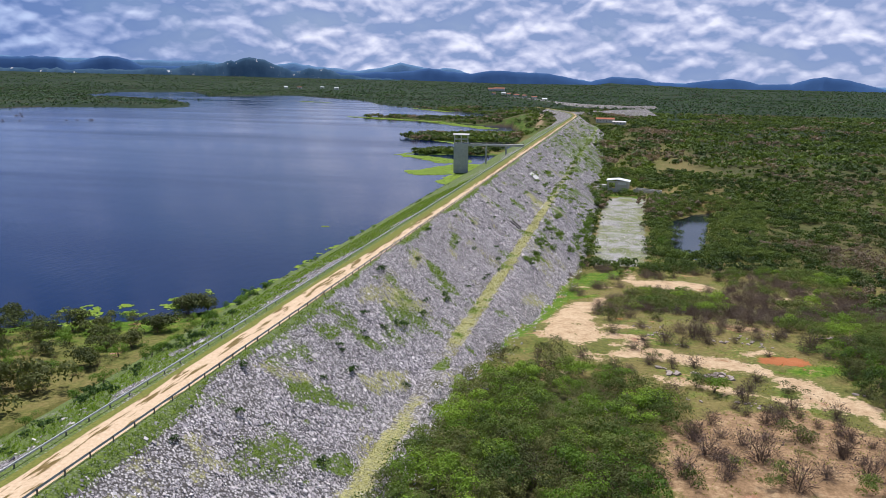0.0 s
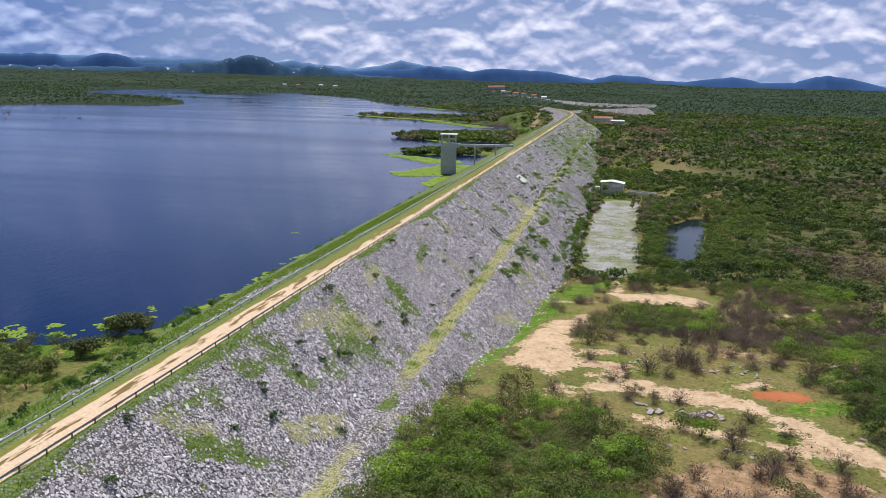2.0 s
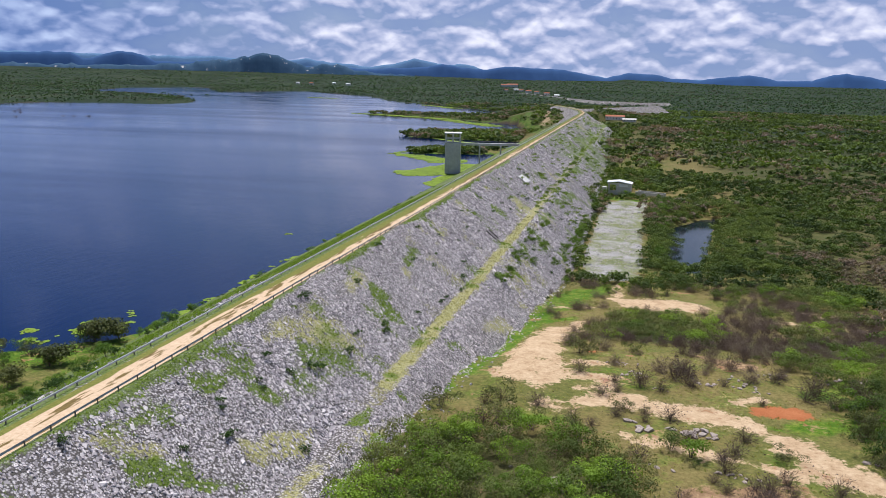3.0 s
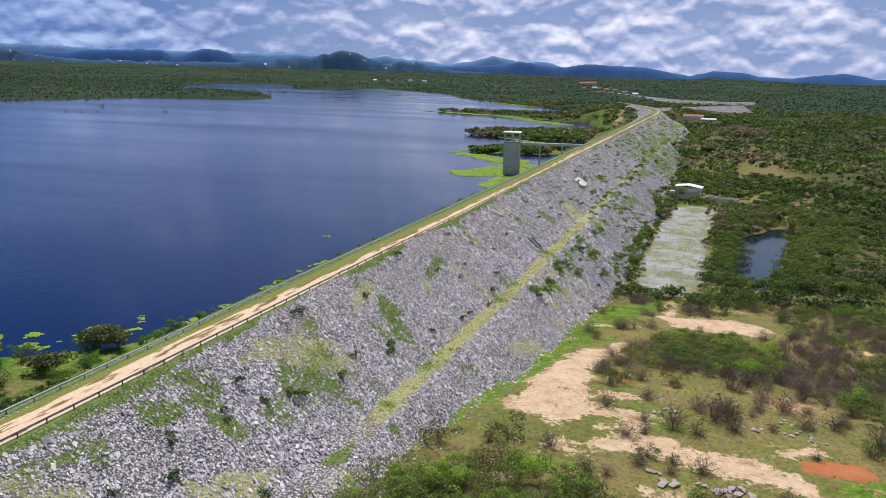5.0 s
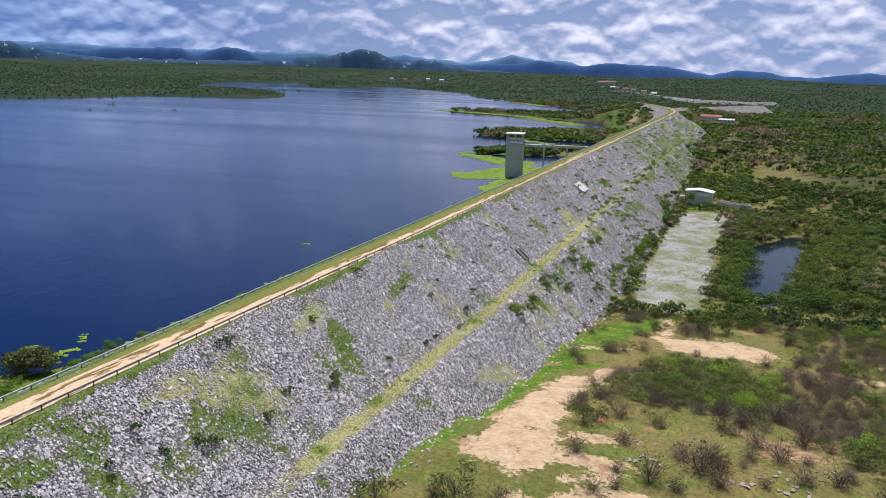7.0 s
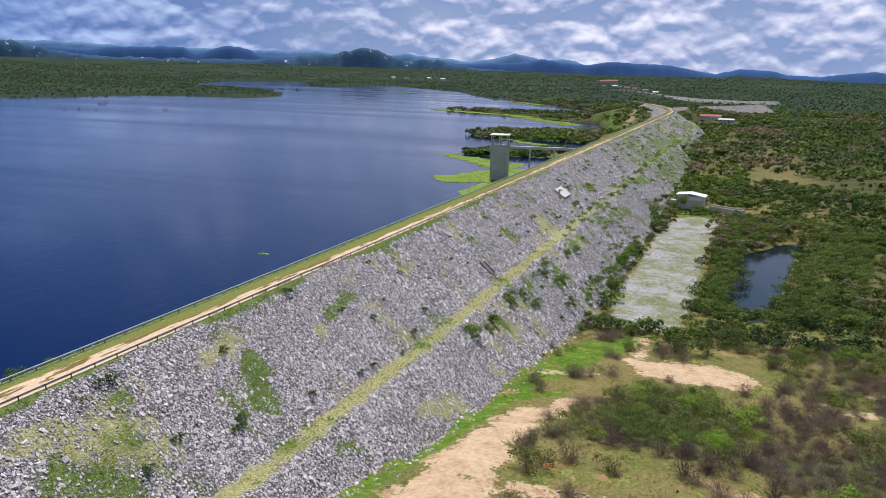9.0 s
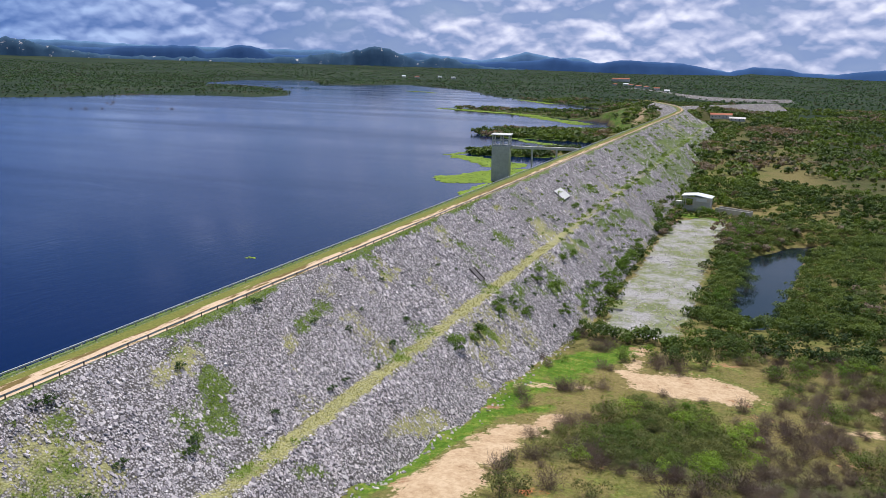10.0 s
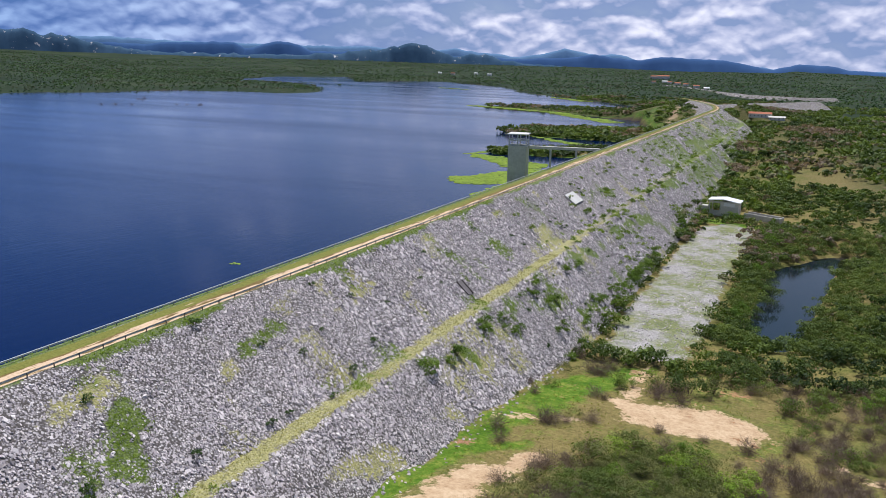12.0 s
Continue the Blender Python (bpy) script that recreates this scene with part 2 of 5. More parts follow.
def plain_material(name, low, high, scale=1.0, rough=0.85, bump=0.3, metal=0.0):
    k = Mat(name, rough, 0.4)
    k.b.inputs["Metallic"].default_value = metal
    f = k.mix(0.5, k.noise(scale, 8, 0.65), k.noise(scale * 0.17, 5, 0.6))
    return k.colour(k.ramp(f, (0.3, low), (0.7, high))).bump(f, bump, 0.05).m


def water_material(name, deep, chop, spec):
    k = Mat(name, 0.08, spec)
    c = k.coords()
    m = k.node("ShaderNodeMapping", [("Vector", c)])
    m.inputs["Rotation"].default_value = (0, 0, radians(35))
    m.inputs["Scale"].default_value = (1.0, 0.35, 1.0)
    ripple = k.noise(0.55, 4, 0.55, m.outputs[0])
    swell = k.noise(0.09, 3, 0.5, m.outputs[0])
    w = k.node("ShaderNodeMapping", [("Vector", c)])
    w.inputs["Scale"].default_value = (0.0022, 0.011, 1.0)
    wind = k.noise(1.0, 4, 0.6, w.outputs[0])
    k.l.new(k.maths("ADD", 0.07, k.maths("MULTIPLY", k.span(wind, 0.4, 0.65), 0.12)), k.b.inputs["Roughness"])
    k.colour(deep)
    k.b.inputs["IOR"].default_value = 1.333
    k.bump(k.mix(0.4, ripple, swell), chop, 0.5)
    for n in k.n:
        if n.bl_idname == "ShaderNodeBump":
            k.l.new(k.maths("MULTIPLY", k.maths("ADD", 0.65, k.maths("MULTIPLY", k.span(wind, 0.38, 0.62), 0.5)), chop), n.inputs["Strength"])
    return k.m


def rocky_material():
    """Far hillside: dark scrub tinted with blue haze, bare pale rock showing in places."""
    k = Mat("hazed_rocky_hillside", 0.95, 0.1)
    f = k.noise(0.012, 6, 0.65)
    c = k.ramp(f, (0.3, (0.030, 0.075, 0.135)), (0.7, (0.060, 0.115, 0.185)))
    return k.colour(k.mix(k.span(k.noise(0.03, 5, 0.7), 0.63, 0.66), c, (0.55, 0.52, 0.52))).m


GROUND, DAM, ROAD = ground_material(), dam_material(), road_material()
STONE = stone_material("broken_granite")
BOULDER = stone_material("weathered_granite", (0.56, 0.51, 0.45))
LEAF = leaf_material("scrub_leaves", (0.034, 0.068, 0.012), (0.150, 0.205, 0.040))
LEAF_BRIGHT = leaf_material("fresh_leaves", (0.050, 0.120, 0.010), (0.25, 0.38, 0.040))
LEAF_YOUNG = leaf_material("young_leaves", (0.075, 0.145, 0.015), (0.24, 0.345, 0.05))
LEAF_DARK = leaf_material("dark_leaves", (0.028, 0.070, 0.012), (0.095, 0.170, 0.030))
LEAF_OLIVE = leaf_material("olive_leaves", (0.056, 0.074, 0.020), (0.185, 0.200, 0.062))
GRASS = leaf_material("grass_blades", (0.085, 0.17, 0.010), (0.26, 0.38, 0.04))
STRAW = leaf_material("dry_grass_blades", (0.24, 0.25, 0.07), (0.44, 0.42, 0.18))
TWIG = leaf_material("bare_twigs", (0.080, 0.056, 0.056), (0.205, 0.155, 0.145))
FOREST = leaf_material("woodland_leaves", (0.018, 0.044, 0.008), (0.112, 0.170, 0.030), ((0.120, 0.088, 0.064), (0.235, 0.18, 0.13)))
# the woodland leaves again, cooled towards blue as distant air would tint them
WOODLAND = leaf_material("hazed_woodland_leaves", (0.022, 0.060, 0.030), (0.066, 0.125, 0.054), ((0.048, 0.056, 0.036), (0.085, 0.090, 0.060)))
MEADOW = leaf_material("meadow_grass", (0.11, 0.17, 0.018), (0.32, 0.33, 0.075))
LILY = leaf_material("floating_plants", (0.13, 0.22, 0.012), (0.30, 0.42, 0.035))
BARK = plain_material("bark", (0.08, 0.06, 0.045), (0.19, 0.15, 0.12), 6.0)
CONCRETE = plain_material("weathered_concrete", (0.38, 0.365, 0.335), (0.66, 0.64, 0.59), 0.8)
PALE = plain_material("pale_concrete", (0.50, 0.49, 0.46), (0.68, 0.67, 0.64), 1.0)
WHITE = plain_material("white_sheet_roof", (0.68, 0.69, 0.70), (0.82, 0.82, 0.82), 1.0, 0.5)
STEEL = plain_material("galvanised_steel", (0.40, 0.42, 0.41), (0.60, 0.62, 0.61), 3.0, 0.55, 0.1, 0.05)
RUST = plain_material("weathered_steel_post", (0.14, 0.12, 0.105), (0.28, 0.25, 0.22), 4.0, 0.8, 0.2, 0.2)
TILE = plain_material("red_clay_tiles", (0.30, 0.09, 0.045), (0.45, 0.17, 0.09), 0.7)
PLASTER = plain_material("pale_plaster", (0.50, 0.47, 0.42), (0.74, 0.72, 0.68), 0.5)
DARK = plain_material("dark_opening", (0.02, 0.02, 0.02), (0.05, 0.045, 0.04), 1.0)
HILL = rocky_material()
# the blue of the distant air is mixed into this hill colour
BLUE = plain_material("haze_blue_hills", (0.022, 0.075, 0.205), (0.042, 0.110, 0.260), 0.006, 1.0, 0.0)
DARKROCK = plain_material("dark_rock", (0.10, 0.085, 0.085), (0.20, 0.18, 0.18), 2.0)
# paler still, with more distance haze in the colour
FAR = plain_material("haze_pale_range", (0.085, 0.185, 0.33), (0.13, 0.24, 0.40), 0.004, 1.0, 0.0)
LAKE = water_material("lake_water", (0.0001, 0.0078, 0.050), 0.16, 0.5)
POND = water_material("pond_water", (0.010, 0.018, 0.024), 0.015, 0.5)

# ---------------------------------------------------------------- mesh helpers
rng = np.random.default_rng(7)


def mesh_np(name, verts, faces, material, attrs=None, smooth=False):
    """A mesh from arrays: faces is (n, 3) or (n, 4)."""
    me = bpy.data.meshes.new(name)
    verts, faces = np.asarray(verts, np.float32), np.asarray(faces, np.int32)
    n, k = faces.shape
    me.vertices.add(len(verts))
    me.vertices.foreach_set("co", verts.ravel())
    me.loops.add(n * k)
    me.loops.foreach_set("vertex_index", faces.ravel())
    me.polygons.add(n)
    me.polygons.foreach_set("loop_start", np.arange(0, n * k, k, dtype=np.int32))
    me.polygons.foreach_set("loop_total", np.full(n, k, np.int32))
    me.polygons.foreach_set("use_smooth", np.full(n, smooth))
    for key, values in (attrs or {}).items():
        a = me.attributes.new(key, "FLOAT", "POINT")
        a.data.foreach_set("value", np.asarray(values, np.float32))
    me.update(calc_edges=True)
    me.validate()
    me.materials.append(material)
    return me


def part(name, bm, material, parent=None, label=""):
    """Links a bmesh as one mesh object under a thing or a part."""
    me = bpy.data.meshes.new(name)
    bm.to_mesh(me)
    bm.free()
    me.materials.append(material)
    ob = new(name, me)
    ob.parent = parent
    if label:
        ob["label"] = label
    return ob


def box(bm, x0, x1, y0, y1, z0, z1, bevel=0.0):
    made = bmesh.ops.create_cube(bm, size=1.0, matrix=Matrix.Translation(((x0 + x1) / 2, (y0 + y1) / 2, (z0 + z1) / 2)) @ Matrix.Diagonal((x1 - x0, y1 - y0, z1 - z0, 1)))
    if bevel:
        edges = list({e for v in made["verts"] for e in v.link_edges})
        bmesh.ops.bevel(bm, geom=edges, offset=bevel, segments=1, affect="EDGES")
    return bm


def boxed(name, dims, material, parent=None, label="", bevel=0.0):
    return part(name, box(bmesh.new(), *dims, bevel), material, parent, label)


def empty(name, m, **tags):
    ob = new(name)
    ob.matrix_world = m
    return tagged(ob, **tags)


@functools.lru_cache(None)
def noise_table(seed):
    return np.random.default_rng(1000 + seed).uniform(-1, 1, (256, 256))


def value_noise(x, y, scale, seed=0):
    """Smooth noise in -1..1 on arrays."""
    table = noise_table(seed)
    u, v = np.asarray(x) / scale + 91.3, np.asarray(y) / scale + 37.7
    i, j = np.floor(u).astype(int), np.floor(v).astype(int)
    f, g = u - i, v - j
    f, g = f * f * (3 - 2 * f), g * g * (3 - 2 * g)
    at = lambda a, b: table[a % 256, b % 256]
    return (at(i, j) * (1 - f) + at(i + 1, j) * f) * (1 - g) + (at(i, j + 1) * (1 - f) + at(i + 1, j + 1) * f) * g


def fractal(x, y, scale, octaves=4, seed=0):
    total = 0
    for o in range(octaves):
        total = total + value_noise(x, y, scale / 2 ** o, seed + o) * 0.5 ** o
    return total / 1.6


def polygon_distance(x, y, pts):
    """Signed distance to a polygon, positive inside."""
    x, y = np.asarray(x, float), np.asarray(y, float)
    best, inside = np.full(x.shape, 1e9), np.zeros(x.shape, bool)
    for (x0, y0), (x1, y1) in zip(pts, pts[1:] + pts[:1]):
        dx, dy = x1 - x0, y1 - y0
        s = np.clip(((x - x0) * dx + (y - y0) * dy) / (dx * dx + dy * dy), 0, 1)
        best = np.minimum(best, np.hypot(x - x0 - s * dx, y - y0 - s * dy))
        if dy:
            inside ^= ((y0 > y) != (y1 > y)) & (x < x0 + (y - y0) / dy * dx)
    return np.where(inside, best, -best)


def capsule(x, y, x0, y0, r0, x1, y1, r1):
    """Signed distance to a tapered capsule, positive inside."""
    dx, dy = x1 - x0, y1 - y0
    s = np.clip(((x - x0) * dx + (y - y0) * dy) / (dx * dx + dy * dy), 0, 1)
    return r0 + s * (r1 - r0) - np.hypot(x - x0 - s * dx, y - y0 - s * dy)


# ---------------------------------------------------------------- plan
WATER, POND_Z = -18.9, -32.6
CREST_END = 1130.0
RAIL_R, RAIL_L = 2.95, -3.41
TOE_Z = -29.5


def centre(y):
    """The crest's line: almost straight, swinging away at its far end."""
    y = np.asarray(y, float)
    return -0.004 * np.maximum(y - 260, 0) - 0.0009 * np.maximum(y - 890, 0) ** 2


LAKE_LINE = [(-41, 182), (-41, 300), (-36, 440), (-30, 560), (-26, 720), (-55, 870), (-85, 960), (-130, 1240), (-300, 1430), (-480, 1640),
             (-640, 1920), (-950, 2230), (-1040, 2080), (-1095, 1980), (-1400, 2400), (-1515, 2195), (-1370, 1810), (-1250, 1700), (-1150, 1700), (-980, 1600),
             (-820, 1436), (-722, 1272), (-755, 1200), (-860, 1205), (-940, 1150), (-955, 970), (-1005, 910), (-1060, 300), (-600, -150),
             (-160, -150), (-150, 60), (-118, 112), (-92, 142), (-72, 150), (-56, 160), (-46, 170)]


def lake_distance(x, y):
    """Positive on water, in metres from the shore."""
    d = polygon_distance(x, y, LAKE_LINE)
    for c in ((-98, 606, 14, -30, 640, 34), (-128, 775, 40, -40, 790, 62), (-355, 1132, 9, -230, 1110, 42), (-230, 1110, 42, -90, 1080, 100),
              (-880, 1640, 5, -1090, 1720, 9)):
        d = np.minimum(d, -capsule(x, y, *c))
    far = np.clip((np.asarray(y) - 250) / 500, 0.05, 1)
    return d + far * (9 * fractal(x, y, 70, 4, 3) + 12 * fractal(x, y, 220, 2, 9))


def pond_distance(x, y):
    d = np.maximum(capsule(x, y, 86.0, 336, 7.5, 92, 418, 10.5), capsule(x, y, 91, 418, 9, 106, 448, 8))
    return d + 1.6 * fractal(x, y, 14, 3, 21)


def base_height(x, y):
    """Land without lake and dam."""
    z = np.interp(y, [-200, 60, 140, 188, 210, 226, 270, 300, 480, 600, 800, 1000, 1300, 1800, 2500, 3500, 4900],
                  [-12, -14.5, -17, -17.6, -21, -23.8, -27, -29.5, -28.6, -27, -24, -20, -18, -15, -6, 12, 34])
    near = np.clip((np.asarray(y) - 40) / 900, 0.12, 1)
    z = z + near * (3.2 * fractal(x, y, 260, 3, 31)) + 0.55 * fractal(x, y, 24, 3, 41)
    # a shallow swale along the foot of the dam
    z = z - np.clip((45 - np.asarray(x)) / 8, 0, 1) * np.interp(y, [140, 171, 192, 205, 226, 262], [0, 1.0, 3.0, 2.4, 0.5, 0])
    z = z + np.clip((50 - np.asarray(x)) / 8, 0, 1) * np.clip((np.asarray(y) - 100) / 40, 0, 1) * np.clip((300 - np.asarray(y)) / 30, 0, 1) * 0.9 * fractal(x, y, 8, 3, 43)
    z = z - np.clip((np.asarray(x) + 200) / 700, 0, 1) * np.clip((np.asarray(y) - 1800) / 2600, 0, 1) * 26
    side = np.clip((np.asarray(x) - 90) / 500, 0, 1)
    z = z + side * 6 * np.clip((900 - np.asarray(y)) / 900, 0, 1)
    z = z + np.clip((-np.asarray(x) - 900) / 1500, 0, 1) * 24 + np.clip(-np.asarray(x) / 1800, 0, 1) * 40 * np.clip((np.asarray(y) - 1900) / 2600, 0, 1)
    return z + 17 * np.exp(-(((x + 40) / 90) ** 2 + ((y - 1150) / 90) ** 2))


def land_height(x, y):
    """The terrain's height, with lake bed and pond."""
    x, y = np.asarray(x, float), np.asarray(y, float)
    z = base_height(x, y)
    flat = np.clip(capsule(x, y, 59, 300, 15, 56, 490, 14) / 5 + 0.5, 0, 1)
    z = z * (1 - flat) + (TOE_Z + 0.15 * fractal(x, y, 20, 2, 5)) * flat
    p = pond_distance(x, y)
    z = np.where(p > -14, np.minimum(z, POND_Z + np.clip(-p * 0.28 + 0.0, -2.5, 9)), z)
    up = np.clip((-6 - x) / 10, 0, 1) * np.clip((1500 - y) / 300, 0, 1) + np.clip((-60 - x) / 60, 0, 1)
    up = np.clip(up, 0, 1)
    w = lake_distance(x, y)
    rise = WATER + np.clip(-w * 0.05, -6, 3.5) + np.clip(-w - 60, 0, 4000) * 0.012 + np.clip(-w - 60, 0, 4000) ** 2 * 1.1e-5 * np.clip((-x - 700) / 1500, 0, 1) + np.where(w < -10, 0.8 * fractal(x, y, 60, 3, 51), 0)
    shore = np.where(w > 0, np.minimum(WATER - np.minimum(w * 0.12, 7) - 0.15, z), rise)
    z = z * (1 - up) + shore * up
    # a wooded rise against the water side of the crest's far end
    return z + np.where(w < 0, 1, 0) * up * 15 * np.exp(-((x + 62) / 42) ** 2 - ((y - 1010) / 95) ** 2)


SAND_FLATS = ([(57, 238), (52, 228), (46, 219), (42, 197), (40.5, 181), (42, 171), (47, 167), (53, 165.5), (56, 174), (54, 184), (52, 197), (54, 217)],
              [(57, 266), (65, 266), (80, 269), (91, 263), (86, 254), (77, 251.5), (64, 253)])


def sand_layer(x, y):
    """1 inside the bare sandy patches, falling to 0 outside."""
    d = np.full(np.shape(x), -1e9)
    for pts in SAND_FLATS:
        d = np.maximum(d, polygon_distance(x, y, pts))
    for c in ((54, 182, 1.4, 62, 183.5, 1.0), (55, 174.5, 1.5, 64, 176, 1.3), (58, 168, 1.0, 65, 171, 1.0), (59, 162, 2.0, 69, 165, 4.2), (69, 165, 4.2, 77, 163.5, 4.2),
              (77, 163.5, 4.2, 87, 160.5, 3.4), (87, 160.5, 3.4, 96, 152, 3.4), (96, 152, 3.4, 104, 142, 3.8), (104, 142, 3.8, 116, 126, 5.5), (88, 170, 0.8, 92, 173, 1.4),
              (62, 152, 1.0, 68, 148.5, 1.3), (68, 148.5, 1.3, 80, 147, 1.1), (80, 147, 1.1, 94, 143, 1.0), (50, 161, 1.4, 57, 157.5, 2.0), (43, 147, 1.5, 48, 146, 1.5), (47, 158, 1.0, 52, 157, 1.4),
              (43, 242.5, 1.0, 57, 250, 1.5), (62, 292, 1.0, 63, 266, 1.8), (114, 264, 2.0, 138, 266, 3.0),
              (104, 252, 1.5, 150, 244, 3), (43, 552, 3.5, 37, 600, 4.5), (37, 600, 4.5, 36, 690, 4), (36, 690, 3.5, 34, 800, 4), (34, 800, 3, 52, 808, 3),
              (92, 888, 5, 122, 896, 6), (90, 1022, 6, 115, 1014, 8), (130, 700, 4, 170, 712, 5), (175, 905, 5, 205, 915, 5),
              (-1110, 1190, 7, -1010, 1215, 9), (-2240, 3000, 40, -1900, 2850, 22), (-1050, 3600, 25, -990, 3650, 25), (-45, 905, 3, -50, 1010, 4), (-60, 1060, 6, -110, 1180, 8)):
        d = np.maximum(d, capsule(x, y, *c))
    return np.clip(d / 6.0 + 0.42, 0, 1)


OPEN_LAND = [(28, 140), (36, 152), (46, 147), (58, 149), (66, 143), (72, 134), (68, 118), (66, 96), (124, 92), (120, 130), (105, 148), (107, 178), (98, 192), (90, 206), (84, 211), (74, 207), (62, 208),
             (56, 204), (55, 214), (58, 232), (66, 244), (84, 246), (95, 256), (95, 273), (83, 285), (75, 302), (28, 302)]
SOIL_FLAT = [(67, 124), (74, 134), (90, 139), (106, 132), (122, 112), (118, 98), (70, 96), (66, 108)]


def soil_layer(x, y):
    """Bare brown earth under the dead bushes."""
    d = np.maximum(polygon_distance(x, y, SOIL_FLAT), capsule(x, y, 80, 203, 1.5, 92, 192, 4))
    return np.maximum(np.clip(d / 6.0 + 0.40, 0, 1), 0.10 * (polygon_distance(x, y, OPEN_LAND) > 0))


def red_layer(x, y):
    d = np.maximum(capsule(x, y, 91.5, 166.5, 1.8, 97.5, 168, 2.6), capsule(x, y, -1050, 3600, 30, -990, 3650, 34))
    d = np.maximum(d, capsule(x, y, 57.5, 191, 0.2, 61, 195, 0.6))
    return np.clip(d / 4 + 0.5, 0, 1)


GRAVEL_FLAT = [(49, 297), (68, 300), (69.5, 335), (68.5, 372), (69, 420), (71.5, 476), (60, 487), (49.5, 476), (47.5, 420), (48, 375), (47.5, 330)]


def gravel_layer(x, y):
    return np.clip(polygon_distance(x, y, GRAVEL_FLAT) / 5 + 0.6, 0, 1)


def lush_layer(x, y):
    d = np.full(np.shape(x), -1e9)
    for c in ((32, 158, 2, 37, 185, 3.5), (37, 185, 3.5, 41, 215, 4), (41, 215, 3, 44, 240, 5), (44, 240, 5, 50, 262, 7), (50, 262, 7, 57, 286, 6), (44, 228, 3, 52, 234, 3),
              (60, 178, 1.5, 67, 180, 2), (66, 171, 1.5, 76, 173, 1.5), (50, 152, 3, 60, 153, 2), (92, 160, 2.5, 112, 165, 5), (100, 176, 3, 112, 186, 4), (84, 141, 1.5, 92, 147, 1.5),
              (52, 492, 7, 80, 478, 6), (50, 540, 3, 44, 560, 3)):
        d = np.maximum(d, capsule(x, y, *c))
    a = np.clip(d / 4 + 0.4, 0, 1)
    a = np.maximum(a, 0.45 * (polygon_distance(x, y, OPEN_LAND) > 0))
    w = lake_distance(x, y)
    return np.maximum(a, np.where((w < 4) & (np.asarray(x) < 0), np.clip(1 + w / 40, 0, 1), 0))


GREEN_STAND = [(57, 203), (56, 212), (59, 230), (67, 242), (80, 244), (88, 236), (90, 221), (83, 213), (74, 208), (64, 209)]
LEFT_THICKET = [(30, 70), (29, 138), (35, 150), (46, 145), (57, 147), (64, 141), (70, 133), (67, 117), (65, 95), (62, 70)]


def thicket(x, y):
    """How densely the near scrub grows."""
    k = 0.8 + 0.6 * fractal(x, y, 26, 3, 61)
    open_ = polygon_distance(x, y, OPEN_LAND) + 1.5 * fractal(x, y, 14, 2, 62)
    k = np.where(open_ > 0, 0.035, k)
    k = np.where((soil_layer(x, y) > 0.5) & (sand_layer(x, y) < 0.3), 0.12, k)
    k = np.where(polygon_distance(x, y, LEFT_THICKET) > 0, 0.92 + 0.5 * fractal(x, y, 13, 2, 63), k)
    return np.where(np.maximum(green_stand(x, y), bare_stand(x, y)) > 0, 1.0, k)


def green_stand(x, y):
    """Positive inside the dense green thicket beside the sandy flat."""
    return polygon_distance(x, y, GREEN_STAND)


def bare_stand(x, y):
    """Positive inside the leafless thickets."""
    return np.where(polygon_distance(x, y, OPEN_LAND) > 0, -1, capsule(x, y, 98, 212, 10, 140, 226, 22))


# ---------------------------------------------------------------- terrain
def grown(lo, hi, inner_lo, inner_hi, step, rate):
    """Lines that lie step apart in the inner stretch and ever wider outside it."""
    a = list(np.arange(inner_lo, inner_hi + step / 2, step))
    s, v = step, a[-1]
    while v < hi:
        s = min(s * rate, 110)
        v += s
        a.append(v)
    s, v = step, a[0]
    while v > lo:
        s = min(s * rate, 110)
        v -= s
        a.insert(0, v)
    return np.array(a)


def sheet(gx, gy):
    X, Y = np.meshgrid(gx, gy)
    n, m = len(gx), len(gy)
    i = (np.arange(m - 1)[:, None] * n + np.arange(n - 1)[None]).ravel()
    return X.ravel(), Y.ravel(), np.stack([i, i + 1, i + n + 1, i + n], 1)


gx, gy = grown(-3600, 3200, -60, 150, 1.9, 1.045), grown(-160, 4850, 70, 330, 2.0, 1.022)
X, Y, Q = sheet(gx, gy)
Z = land_height(X, Y)
# under the embankment the ground keeps below its skin
under = np.clip((48 - np.abs(X - 2)) / 6, 0, 1) * (X > -37) * (X < 30) * (Y < CREST_END - 40)
under = np.where((Y > 880) & (X - centre(Y) < -12), 0, under)
Z = np.where(under > 0.5, np.minimum(Z, -24.0 - 6 * (Y > 290)), Z)
terrain = new("ground", mesh_np("ground", np.stack([X, Y, Z], 1), Q, GROUND, {
    "sand": sand_layer(X, Y), "red": red_layer(X, Y), "gravel": gravel_layer(X, Y), "lush": lush_layer(X, Y), "soil": soil_layer(X, Y),
    # laid under the near thickets too, to darken the ground there
    "shaded_brush": np.clip(np.clip((Y - 500) / 1000, 0, 1) + np.clip((-X - 600) / 300, 0, 1) + 0.5 * np.clip((X - 105) / 30, 0, 1) * np.clip((Y - 285) / 40, 0, 1) + 0.6 * np.clip(np.maximum(np.maximum(green_stand(X, Y), bare_stand(X, Y)), polygon_distance(X, Y, LEFT_THICKET)) / 4, 0, 1), 0, 1),
    "bed": np.clip((lake_distance(X, Y) > 0) * (X < 0) + (pond_distance(X, Y) > 0.5), 0, 1)}, True))
tagged(terrain, "dry scrubland with grass, bare sand and red earth", "ground", kind="structure")

